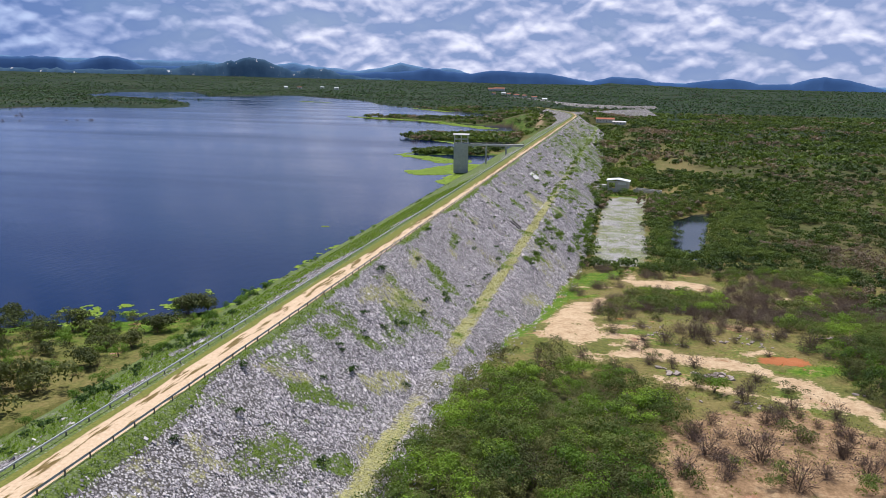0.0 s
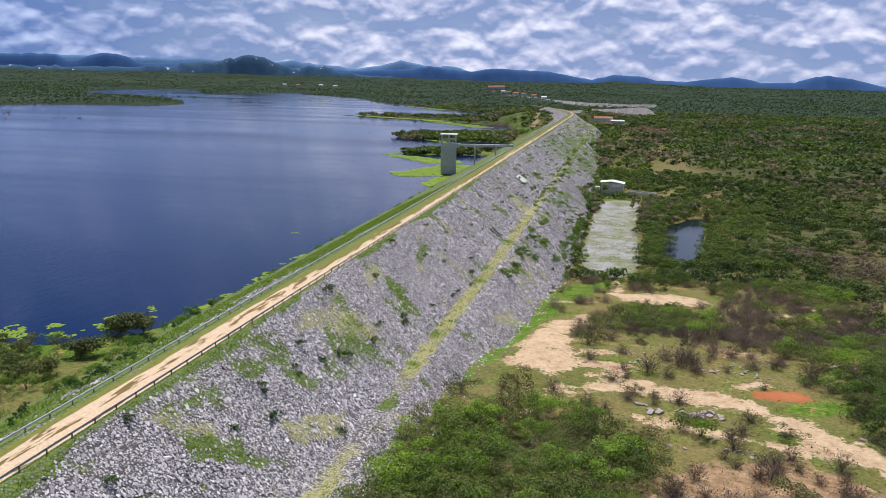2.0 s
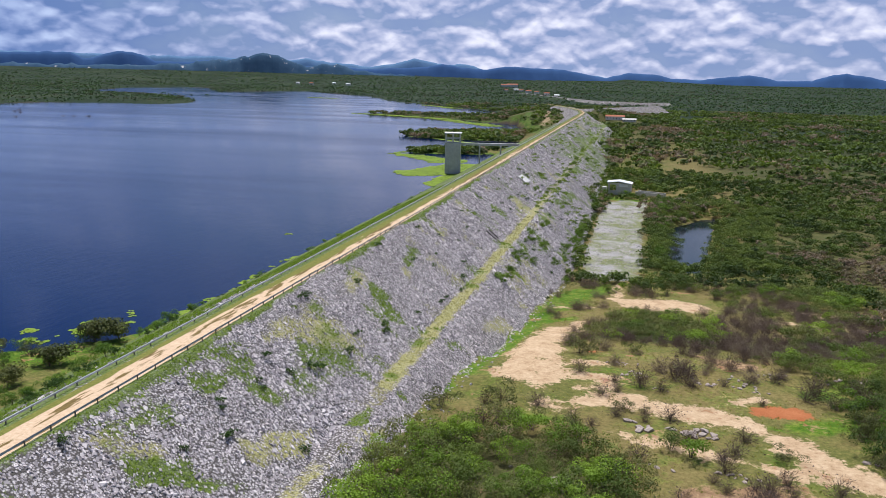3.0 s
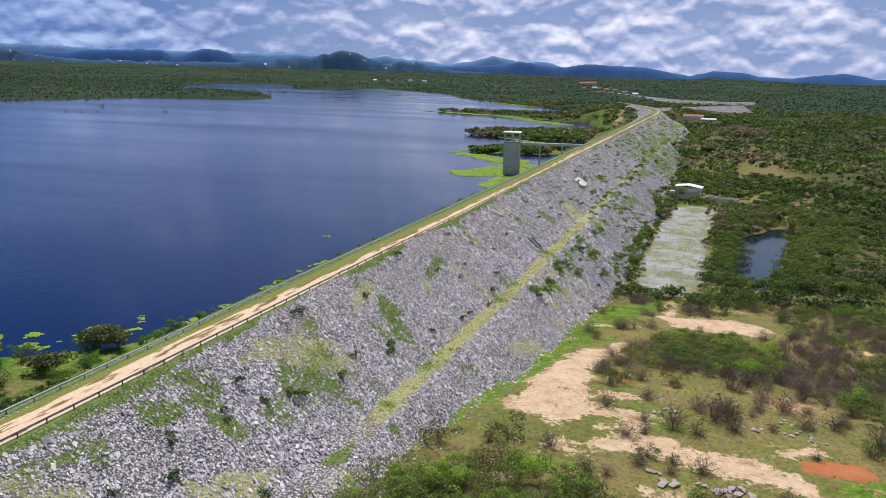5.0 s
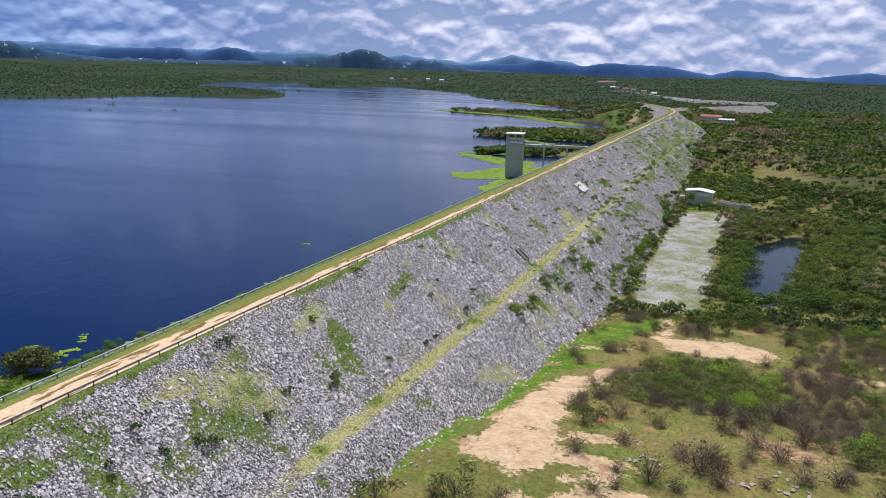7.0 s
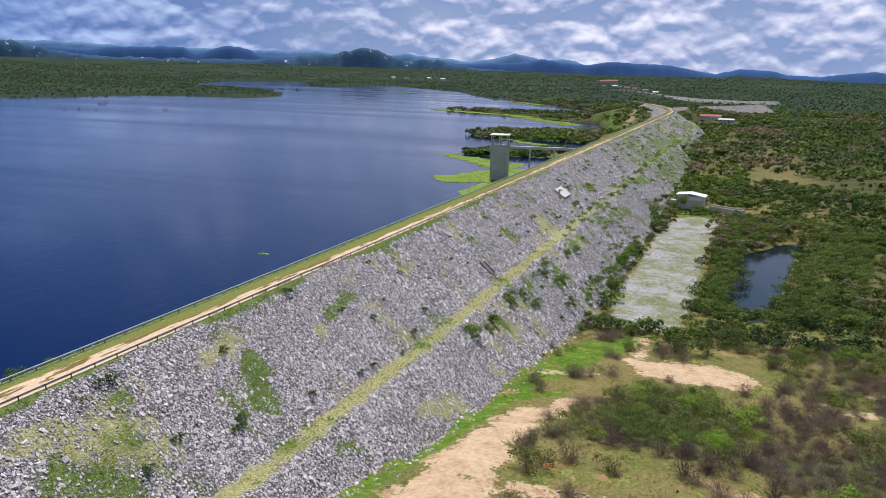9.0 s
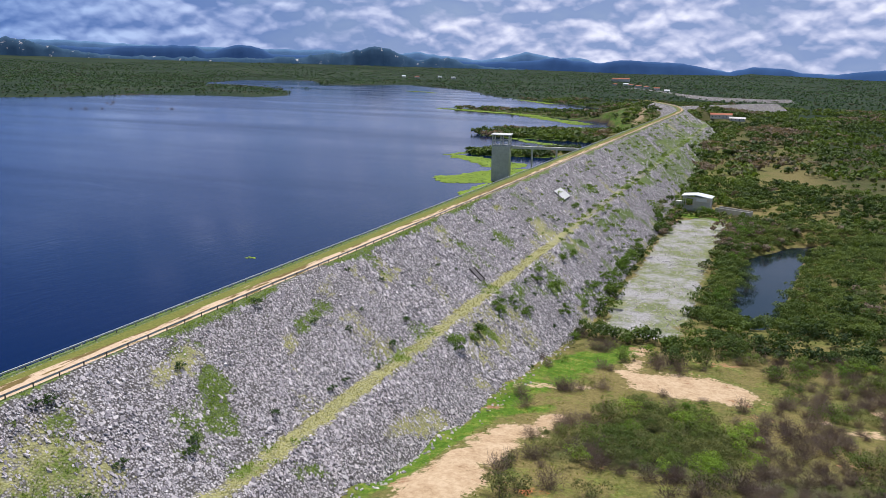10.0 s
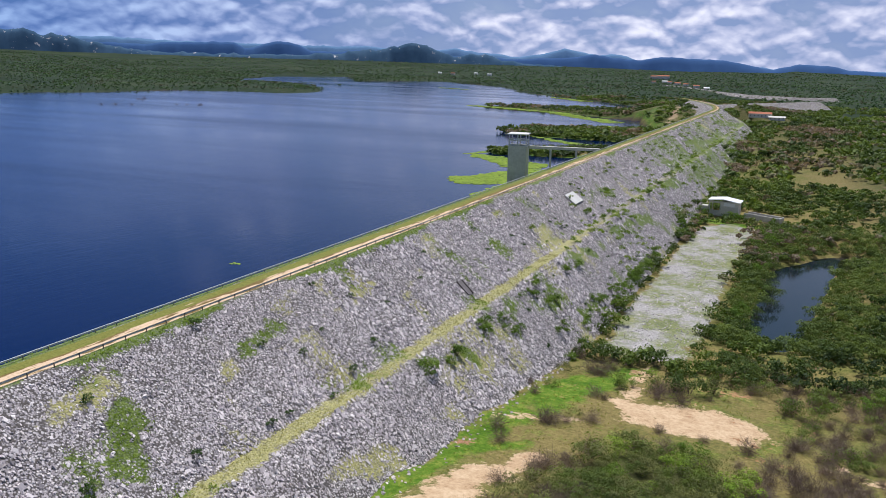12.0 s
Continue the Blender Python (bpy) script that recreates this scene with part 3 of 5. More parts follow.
# lake and pond
lx, ly = np.linspace(-3300, -14, 60), np.linspace(-150, 2600, 60)
X, Y, Q = sheet(lx, ly)
lake = new("water", mesh_np("water", np.stack([X, Y, np.full(X.shape, WATER)], 1), Q, LAKE))
tagged(lake, "deep blue reservoir water with small wind ripples", "lake", kind="structure")
X, Y, Q = sheet(np.linspace(70, 125, 20), np.linspace(322, 470, 30))
pond = new("water", mesh_np("pond", np.stack([X, Y, np.full(X.shape, POND_Z)], 1), Q, POND))
tagged(pond, "still greenish seepage pond below the dam", "pond", kind="structure")

# ---------------------------------------------------------------- dam
SECTION = [(-60, -27.5), (-41, -18.5), (-22, -9.2), (-4.6, -0.35), (-3.9, 0.0), (0, 0.06), (3.5, 0.0), (4.3, -0.55), (9, -3.9), (14, -7.4), (19, -10.9), (23.2, -13.8),
           (25.5, -14.0), (27.6, -14.1), (30.5, -16.3), (35, -20.2), (40, -24.6), (45.5, -29.6), (49, -32)]
PATCHES = ((6, 84, 1.2, 7.5, 112, 1.8), (8.5, 118, 1.0, 10, 135, 1.6), (13, 98, 0.6, 15, 112, 1.2), (18, 84, 0.8, 22, 92, 1.4), (30, 92, 1.0, 31, 112, 1.4), (9.5, 148, 0.6, 8, 160, 1.2), (13, 182, 3.2, 17.5, 177, 4.2), (16, 172, 1.5, 20, 168, 2.2), (8, 120, 2.5, 14, 128, 2.0), (12, 100, 2, 20, 108, 2.5), (24, 130, 1.5, 28, 150, 2.0),
           (29, 236, 1.6, 31.5, 252, 2.4), (29, 262, 1.0, 33, 280, 1.6), (12, 206, 1.2, 9, 222, 1.6), (30, 180, 1.2, 33, 192, 1.8), (20, 330, 1.5, 22, 352, 1.8),
           (29, 330, 2, 33, 362, 2.6), (30, 380, 2, 34, 430, 3), (14, 400, 1.5, 18, 430, 3), (24, 460, 3, 30, 520, 4), (16, 520, 2.5, 24, 600, 4),
           (40, 300, 1.0, 43, 400, 1.8), (14, 640, 3, 26, 760, 5), (10, 820, 4, 30, 960, 7), (33, 540, 2, 36, 640, 3))
DRY = ((7, 140, 2, 12, 160, 3), (12, 148, 2, 16, 160, 2), (14, 215, 1.5, 10, 250, 2), (33, 200, 1.5, 37, 214, 2.4), (34, 222, 1, 38, 236, 2), (18, 115, 2, 22, 130, 2),
       (17, 250, 1.0, 12, 268, 1.8), (10, 300, 1, 8, 330, 2), (16, 196, 1.0, 13, 204, 1.5), (9, 170, 1, 7, 184, 1.5))


def dam_z(u):
    return np.interp(u, [p[0] for p in SECTION], [p[1] for p in SECTION])


def grass_on_dam(u, y):
    """Growth on the downstream face: crest verge, berm and patches."""
    u, y = np.asarray(u, float), np.asarray(y, float)
    wide = 4.9 + 1.0 * np.clip((160 - y) / 40, 0, 1) + 1.9 * fractal(y, u, 9, 4, 77)
    verge = np.clip((wide - u) / 1.8, 0, 1) * (u > 2.4)
    verge = np.maximum(verge, (u > -4.6) * (u < -1.6) * 0.9)
    spots = np.full(np.shape(u), -1e9)
    for c in PATCHES:
        spots = np.maximum(spots, capsule(u, y, *c))
    spots = spots + 3.4 * fractal(u, y, 4.5, 4, 17) - 0.5
    loose = 0.42 + 1.25 * fractal(u, y, 9, 4, 127) - 0.42 + 0.16 * np.clip((150 - y) / 45, 0, 1) * np.clip((23 - u) / 6, 0, 1)
    far_ = np.clip((y - 430) / 260, 0, 0.55) + fractal(u, y, 14, 3, 57) * np.clip((y - 400) / 200, 0, 1)
    loose = np.maximum(np.where(loose > 0.40, loose * 0.8, 0), np.clip(far_, 0, 0.7))
    up = (u < -5.5) * np.clip(1.0 - (y - 780) / 160, 0.3, 1) * np.clip(0.70 + 0.02 * (-10 - u) + 0.8 * fractal(u, y, 12, 3, 58), 0, 1)
    return np.maximum(np.maximum(verge, np.clip(spots / 2.0 + 0.1, 0, 1)), np.maximum(loose * (u > 5), up))


def dry_on_dam(u, y):
    u, y = np.asarray(u, float), np.asarray(y, float)
    fade = 1 - 0.75 * np.exp(-((y - 131) / 17) ** 2) - 0.35 * np.clip((y - 330) / 60, 0, 1)
    berm = fade * np.clip(1.25 - np.abs(u - 25.4 - 0.7 * fractal(y, u, 16, 3, 18)) / 2.7, 0, 1)
    spots = np.full(np.shape(u), -1e9)
    for c in DRY:
        spots = np.maximum(spots, capsule(u, y, *c))
    spots = spots + 2.2 * fractal(u, y, 6, 3, 19)
    loose = 1.2 * fractal(u, y, 12, 4, 37) + 0.12 * np.clip((150 - y) / 40, 0, 1)
    up = (u < -5) * (0.12 + 0.4 * fractal(u, y, 20, 3, 66))
    return np.maximum(np.maximum(berm * 0.95, np.clip(spots / 1.5 + 0.2, 0, 1) * 0.8), np.maximum(up, np.where(loose > 0.36, loose, 0) * (u > 5)))


us = np.unique(np.concatenate([np.array([p[0] for p in SECTION]), np.arange(-60, 50, 1.5)]))
ys = np.concatenate([np.arange(-130, 50, 3.0), np.arange(50, 330, 1.4), np.arange(330, CREST_END + 1, 3.0)])
U, Y, Q = sheet(us, ys)
rough = 0.22 * fractal(U, Y, 3.2, 3, 12) * ((U > 5) | (U < -5))
# the far end runs out into the rising ground
dam = new("dam", mesh_np("dam", np.stack([U + centre(Y), Y, dam_z(U) + rough], 1), Q, DAM, {"grass": grass_on_dam(U, Y), "dry": dry_on_dam(U, Y)}, True))
tagged(dam, "rockfill embankment dam with a grassy berm", "dam", kind="structure")

ru = np.linspace(-2.5, 2.7, 20)
ry = np.concatenate([np.arange(-130, 330, 1.0), np.arange(330, CREST_END + 60, 4.0)])
U, Y, Q = sheet(ru, ry)
wave = 0.25 * fractal(Y, U, 30, 2, 5)
ruts = np.maximum(0.7 * np.exp(-((U - 2.1 - wave) / 0.45) ** 2), np.exp(-((U + 0.1 - wave) / 1.0) ** 2)) * np.clip(1.2 + 1.1 * fractal(Y, 0 * Y, 45, 3, 8), 0.4, 1.5) * np.clip((Y - 95) / 70, 0.45, 1)
road = new("road", mesh_np("road", np.stack([U + centre(Y), Y, 0.10 + 0.02 * fractal(U, Y, 3, 2, 4) - 0.008 * U * U], 1), Q, ROAD,
                           {"ruts": ruts, "verge": np.clip((-1.05 + 1.35 * np.clip((Y - 130) / 50, 0, 1) * np.clip(0.7 + fractal(Y, 0 * Y, 38, 2, 14), 0, 1) + wave - U) / 0.6, 0, 1)}, True))
tagged(road, "pale packed sand track along the dam crest", "road", kind="structure")


# ---------------------------------------------------------------- guard rails
def beam_mesh(x, name):
    """A folded steel beam along the crest."""
    prof = [(0.0, 0.44), (0.07, 0.49), (0.07, 0.54), (0.0, 0.585), (0.07, 0.63), (0.07, 0.68), (0.0, 0.73)]
    sgn = 1 if x > 0 else -1
    line = np.concatenate([np.arange(-128, 420, 4.0), np.arange(420, 1090, 12.0)])
    V, F = [], []
    for side in (0.0, 0.02):
        for y in line:
            for a, z in prof:
                V.append((x + float(centre(y)) - sgn * (a + side + 0.07), y, z))
    n = len(prof)
    for s in range(2):
        o = s * len(line) * n
        for i in range(len(line) - 1):
            for j in range(n - 1):
                a = o + i * n + j
                F.append((a, a + 1, a + n + 1, a + n))
    return mesh_np(name, V, F, STEEL)


def guard_rail(x, label):
    rail = tagged(new("guard_rail"), label, "guard rail")
    b = new("beam", beam_mesh(x, "beam"))
    b.parent = rail
    bm = bmesh.new()
    box(bm, -0.075, 0.075, -0.06, 0.06, -0.35, 0.72, 0.012)
    post_me = bpy.data.meshes.new("post")
    bm.to_mesh(post_me)
    bm.free()
    post_me.materials.append(RUST)
    for i in range(0, 290):
        y = 72 + 4.0 * (i - 38)
        p = new("post", post_me)
        p.location = (x + float(centre(y)), y, 0)
        p.parent = rail
    return rail


guard_rail(RAIL_R, "long steel guard rail on dark posts along the crest")
guard_rail(RAIL_L, "long pale steel guard rail on the water side of the crest")


# ---------------------------------------------------------------- intake tower and footbridge
def intake_tower():
    t = empty("intake_tower", pose(-46.9, 490, 0, 0, 0, 11), label="grey concrete intake tower with an open top frame in the water", category="tower")
    w = 4.7
    bm = box(bmesh.new(), -w, w, -w, w, -24, -0.6, 0.08)
    part("shaft", bm, CONCRETE, t, "water-stained concrete shaft")
    platform = boxed("platform", (-w - 0.25, w + 0.25, -w - 0.25, w + 0.25, -0.6, 0.0), CONCRETE, t, "", 0.04)
    for sx in (-1, 0, 1):
        for sy in (-1, 1):
            boxed("column", (sx * 4.35 - 0.28, sx * 4.35 + 0.28, sy * 4.35 - 0.28, sy * 4.35 + 0.28, 0, 5.6), CONCRETE, t, "", 0.03)
    for sy in (-1, 1):
        boxed("beam", (-4.6, 4.6, sy * 4.35 - 0.2, sy * 4.35 + 0.2, 2.5, 2.9), CONCRETE, t)
    for sx in (-1, 1):
        boxed("beam", (sx * 4.35 - 0.2, sx * 4.35 + 0.2, -4.15, 4.15, 2.5, 2.9), CONCRETE, t)
    boxed("roof", (-w - 0.6, w + 0.6, -w - 0.6, w + 0.6, 5.6, 6.05), PALE, t, "pale concrete roof slab", 0.05)
    for sx, sy, wx, wy in ((0, -1, 4.75, 0.03), (0, 1, 4.75, 0.03), (-1, 0, 0.03, 4.75), (1, 0, 0.03, 4.75)):
        for h in (0.55, 1.05):
            boxed("railing", (sx * 4.75 - wx, sx * 4.75 + wx, sy * 4.75 - wy, sy * 4.75 + wy, h - 0.03, h + 0.03), STEEL, platform)
    return t


def footbridge():
    b = empty("footbridge", pose(-42.6, 491.0, 0, 0, 0, 13), label="long narrow concrete footbridge from the crest to the intake tower", category="footbridge")
    deck = boxed("deck", (0, 36.5, -1.1, 1.1, -0.55, -0.15), CONCRETE, b)
    for s in (-1, 1):
        boxed("girder", (0, 36.5, s * 0.85 - 0.15, s * 0.85 + 0.15, -1.5, -0.55), CONCRETE, b)
        boxed("railing", (0, 36.5, s * 1.05 - 0.04, s * 1.05 + 0.04, 0.82, 0.9), RUST, deck)
        for i in range(13):
            boxed("railing_post", (i * 3.0 + 0.1, i * 3.0 + 0.2, s * 1.05 - 0.05, s * 1.05 + 0.05, -0.15, 0.85), RUST, deck)
    for x, foot in ((12.0, -21.0), (25.0, -14.0)):
        boxed("pier", (x - 0.45, x + 0.45, -0.8, 0.8, foot, -1.5), CONCRETE, b, "", 0.05)
    return b


intake_tower()
footbridge()


# ---------------------------------------------------------------- valve house
def valve_house():
    z0 = -28.8
    h = empty("valve_house", pose(47.6, 503, z0, 0, 0, -4), label="small grey building with a white sheet roof and an open bay", category="building")
    t = 0.3
    L, D, H = 13.6, 8.0, 7.0
    for x0, x1 in ((5.6, L),):
        boxed("wall", (x0, x1, 0, t, 0, 4.7), CONCRETE, h, "dark grey lower wall")
        upper = boxed("wall", (x0, x1, 0.0, t - 0.06, 4.704, H), PLASTER, h, "pale plastered upper wall")
        boxed("sign_panel", (x0 + 1.2, x1 - 1.6, -0.06, -0.003, 4.95, H - 0.5), WHITE, upper, "white sign panel")
    boxed("wall", (L - t, L, t, D - t, 0, H), CONCRETE, h)
    boxed("wall", (5.6, L, D - t, D, 0, H), CONCRETE, h)
    boxed("wall", (5.6, 5.6 + t, t, D - t, 0, H), CONCRETE, h)
    boxed("parapet", (0.4, 5.6, 0, t, 0, 2.6), CONCRETE, h)
    for x in (0.0, 5.0):
        boxed("column", (x, x + 0.45, 0.31, 0.76, 0, H), CONCRETE, h)
    boxed("column", (0.0, 0.45, D - 0.5, D - 0.05, 0, H), CONCRETE, h)
    boxed("beam", (0, 5.6, 0.0, 0.4, H - 0.9, H - 0.004), CONCRETE, h)
    bm = bmesh.new()
    xs, zs = (-0.7, 6.5, L + 0.7), (H + 0.15, H + 0.95, H - 0.25)
    rows = [[bm.verts.new((x, y, z + d)) for x, z in zip(xs, zs)] for y in (-0.8, D + 0.8) for d in (0.0, 0.35)]
    for i in range(2):
        bm.faces.new((rows[1][i], rows[1][i + 1], rows[3][i + 1], rows[3][i]))
        bm.faces.new((rows[0][i + 1], rows[0][i], rows[2][i], rows[2][i + 1]))
        bm.faces.new((rows[0][i], rows[0][i + 1], rows[1][i + 1], rows[1][i]))
        bm.faces.new((rows[2][i + 1], rows[2][i], rows[3][i], rows[3][i + 1]))
    for i in (0, 2):
        bm.faces.new((rows[0][i], rows[1][i], rows[3][i], rows[2][i]))
    bmesh.ops.recalc_face_normals(bm, faces=bm.faces)
    part("roof", bm, WHITE, h, "white sheet roof")
    boxed("pump_box", (-3.6, -0.8, 1.0, 4.0, 0, 4.2), PLASTER, h, "pale rendered box", 0.05)
    c = empty("channel_wall", pose(64, 500, z0, 0, 0, -24), label="low grey concrete channel wall beside the valve house", category="wall")
    boxed("front_wall", (0, 17, 0, 0.4, -0.5, 3.0), CONCRETE, c, "", 0.03)
    boxed("back_wall", (0, 17, 4.2, 4.6, -0.5, 3.2), CONCRETE, c, "", 0.03)
    boxed("end_wall", (17.003, 17.4, -0.02, 4.62, -0.5, 3.1), CONCRETE, c, "", 0.03)
    return h


valve_house()


# ---------------------------------------------------------------- plants
def crown_cloud(r, leaves, width, tall, size, lobes=9, flat=0.75, hollow=0.72, corners=4):
    """Leaves as small folded quads on several lobes: vertices and quads."""
    cen = np.stack([r.normal(0, 0.30, lobes) * width, r.normal(0, 0.30, lobes) * width, r.uniform(0.35, 0.8, lobes) * tall], 1)
    rad = r.uniform(0.17, 0.34, lobes) * width
    which = r.integers(0, lobes, leaves)
    d = r.normal(0, 1, (leaves, 3))
    d /= np.linalg.norm(d, axis=1)[:, None]
    d[:, 2] = np.where(d[:, 2] < -0.35, -d[:, 2], d[:, 2])
    p = cen[which] + d * (rad[which] * r.uniform(hollow, 1.05, leaves))[:, None] * np.array([1, 1, flat])
    p[:, 2] = np.maximum(p[:, 2], 0.06 * tall)
    n = d + r.normal(0, 0.42, (leaves, 3)) + np.array([0, 0, 0.2])
    n /= np.linalg.norm(n, axis=1)[:, None]
    a = np.cross(n, r.normal(0, 1, (leaves, 3)))
    a /= np.linalg.norm(a, axis=1)[:, None] + 1e-9
    b = np.cross(n, a)
    s = (size * r.uniform(0.6, 1.35, leaves))[:, None]
    if corners == 3:
        V = np.stack([p - a * s * 0.55 - b * s * 0.3, p + a * s * 0.55 - b * s * 0.3, p + b * s * 0.6], 1).reshape(-1, 3)
    else:
        V = np.stack([p - a * s * 0.5, p + b * s * 0.33 + n * s * 0.12, p + a * s * 0.55, p - b * s * 0.33 + n * s * 0.12], 1).reshape(-1, 3)
    return V, np.arange(leaves * corners).reshape(-1, corners)


def twig_cloud(r, twigs, width, tall, thick):
    """Bare branching: fine slivers that fan out from the foot and fork into a haze of twigs."""
    az, up = r.uniform(0, 2 * np.pi, twigs), r.uniform(0.15, 1.35, twigs)
    d = np.stack([np.cos(az) * np.cos(up), np.sin(az) * np.cos(up), np.sin(up)], 1) * np.array([width * 0.55, width * 0.55, tall * 0.95])
    start = d * r.uniform(0.12, 0.85, twigs)[:, None] + r.normal(0, 0.03, (twigs, 3)) * width
    tip = start + d * r.uniform(0.12, 0.3, twigs)[:, None] + r.normal(0, 0.11, (twigs, 3)) * width
    start[:, 2], tip[:, 2] = np.maximum(start[:, 2], 0.02), np.maximum(tip[:, 2], 0.1)
    side = np.cross(tip - start, r.normal(0, 1, (twigs, 3)))
    side *= thick / (np.linalg.norm(side, axis=1)[:, None] + 1e-9)
    V = np.stack([start - side, start + side, tip], 1).reshape(-1, 3)
    return V, np.arange(twigs * 3).reshape(-1, 3)


def trunk_bmesh(r, tall, spread, stems=3):
    """Several tapered, bent stems from one foot."""
    bm = bmesh.new()
    for s in range(stems):
        a = r.uniform(0, 2 * np.pi)
        top = Vector((math.cos(a) * spread, math.sin(a) * spread, tall))
        knee = top * 0.5 + Vector((*r.normal(0, 0.12 * spread + 0.02, 2), 0))
        rings = []
        for p, w in ((Vector((0, 0, -0.4)), 0.11), (knee, 0.07), (top, 0.03)):
            rings.append([bm.verts.new(p + Vector((math.cos(k * 1.2566) * w * tall * 0.35, math.sin(k * 1.2566) * w * tall * 0.35, 0))) for k in range(5)])
        for lo, hi in zip(rings, rings[1:]):
            for k in range(5):
                bm.faces.new((lo[k], lo[(k + 1) % 5], hi[(k + 1) % 5], hi[k]))
    return bm


def plant(name, label, category, group, leaves, width, tall, size, material, seed, twigs=0, leaf_share=1.0):
    """One bush or tree: trunk, crown and, on dry ones, bare twigs."""
    r = np.random.default_rng(seed)
    ob = tagged(new(name), label, category, group)
    part("trunk", trunk_bmesh(r, tall * 0.6, width * 0.22), BARK, ob)
    if leaves:
        c = new("crown", mesh_np("crown", *crown_cloud(r, leaves, width, tall, size, corners=3), material))
        c.parent = ob
    if twigs:
        c = new("bare_crown", mesh_np("bare_crown", *twig_cloud(r, int(twigs * 1.8), width, tall, 0.021), TWIG))
        c.parent = ob
    return ob


def blocked(x, y):
    """Where no bush stands: bare sand, gravel, water, dam and buildings."""
    u = x - centre(y)
    b = (sand_layer(x, y) > 0.55) | (gravel_layer(x, y) > 0.4) | (red_layer(x, y) > 0.5)
    b |= (lake_distance(x, y) > -1.5) & (x < -10)
    b |= pond_distance(x, y) > -0.5
    b |= (u > np.where(y > 880, -16, -44)) & (u < 27) & (y < CREST_END)
    b |= (u > -44) & (dam_z(u) > land_height(x, y) + 0.3) & (u < 50) & (y < CREST_END)
    b |= (x > 40) & (x < 84) & (y > 494) & (y < 516)
    b |= (x > 8) & (x < 62) & (y > 1030) & (y < 1092)
    b |= (u > 26) & (u < 40.5) & (y > 140) & (y < 262)
    return b


def scatter(x0, x1, y0, y1, count, r, keep):
    x, y = r.uniform(x0, x1, count), r.uniform(y0, y1, count)
    ok = ~blocked(x, y)
    x, y = x[ok], y[ok]
    ok = r.uniform(0, 1, len(x)) < keep(x, y)
    return x[ok], y[ok]


def joined(name, label, spots, templates, material, lean=None):
    """Many plants or stones as one mesh; spots: x, y, z, scale; lean: the slope on which each one lies."""
    r = np.random.default_rng(len(spots) + 5)
    Vs, Fs, tone, o = [], [], [], 0
    pick, spin = r.integers(0, len(templates), len(spots)), r.uniform(0, 6.283, len(spots))
    for t in range(len(templates)):
        V, F = templates[t]
        S = spots[pick == t]
        if not len(S):
            continue
        c, s = np.cos(spin[pick == t]), np.sin(spin[pick == t])
        x = (V[None, :, 0] * c[:, None] - V[None, :, 1] * s[:, None]) * S[:, 3:4] + S[:, 0:1]
        y = (V[None, :, 0] * s[:, None] + V[None, :, 1] * c[:, None]) * S[:, 3:4] + S[:, 1:2]
        z = V[None, :, 2] * S[:, 3:4] + S[:, 2:3]
        if lean is not None:
            z = z + lean[pick == t][:, None] * (x - S[:, 0:1])
        Vs.append(np.stack([x, y, z], 2).reshape(-1, 3))
        Fs.append((F[None] + (np.arange(len(S)) * len(V))[:, None, None]).reshape(-1, F.shape[1]) + o)
        tone.append(np.repeat(r.uniform(0, 1, len(S)), len(V)))
        o += len(S) * len(V)
    ob = new(name, mesh_np(name, np.concatenate(Vs), np.concatenate(Fs), material, {"tone": np.concatenate(tone)}))
    return tagged(ob, label, "", kind="stuff")


r = np.random.default_rng(11)
KINDS = {}


def add_kind(key, *args, **more):
    KINDS.setdefault(key, []).append(plant(*args, **more))


for i in range(4):
    add_kind("g", "bush", "dense green thorn bush on dry ground", "bush", "green bushes below the dam", 950, 4.6, 3.3, 0.20, LEAF, 20 + i, 30)
for i in range(4):
    add_kind("b", "bush", "fresh bright green leafy bush", "bush", "bright bushes below the dam", 950, 4.4, 3.7, 0.20, LEAF_BRIGHT, 40 + i)
for i in range(4):
    add_kind("t", "dry_bush", "leafless grey brown thorn bush", "bush", "bare bushes below the dam", 40, 4.0, 3.0, 0.20, TWIG, 60 + i, 260)
for i in range(3):
    add_kind("s", "shrub", "small dark green shrub among the stones of the dam", "shrub", "shrubs on the dam face", 340, 1.6, 1.7, 0.18, LEAF_DARK, 80 + i)
for i in range(3):
    add_kind("o", "tree", "olive brown tree standing at the flooded shore", "tree", "trees at the flooded shore", 1300, 8.0, 5.0, 0.46, LEAF_OLIVE, 90 + i, 120)
for i in range(4):
    add_kind("d", "bush", "olive brown half-dry thorn bush", "bush", "half-dry bushes below the dam", 850, 4.4, 3.2, 0.20, LEAF_OLIVE, 100 + i, 120)
for i in range(3):
    add_kind("y", "sapling", "slender green sapling among the stones of the dam", "shrub", "saplings on the dam face", 420, 2.1, 2.0, 0.19, LEAF_YOUNG, 110 + i)
PLACED = set()


def put_plants(kind_of, xs, ys, zs, sizes):
    for x, y, z, s, k in zip(xs, ys, zs, sizes, kind_of):
        ob = KINDS[k][int(r.integers(0, len(KINDS[k])))]
        m = pose(float(x), float(y), float(z), 0, 0, float(r.uniform(0, 360)))
        if ob.name in PLACED:
            ob = copy_thing(ob, m)
        else:
            PLACED.add(ob.name)
            ob.matrix_basis = m
        ob.scale = (s, s, s * float(r.uniform(0.85, 1.15)))


def spaced(x, y, cell):
    seen_, keep = set(), []
    for i in range(len(x)):
        c = (int(x[i] / cell), int(y[i] / cell))
        if c not in seen_:
            seen_.add(c)
            keep.append(i)
    return x[keep], y[keep]


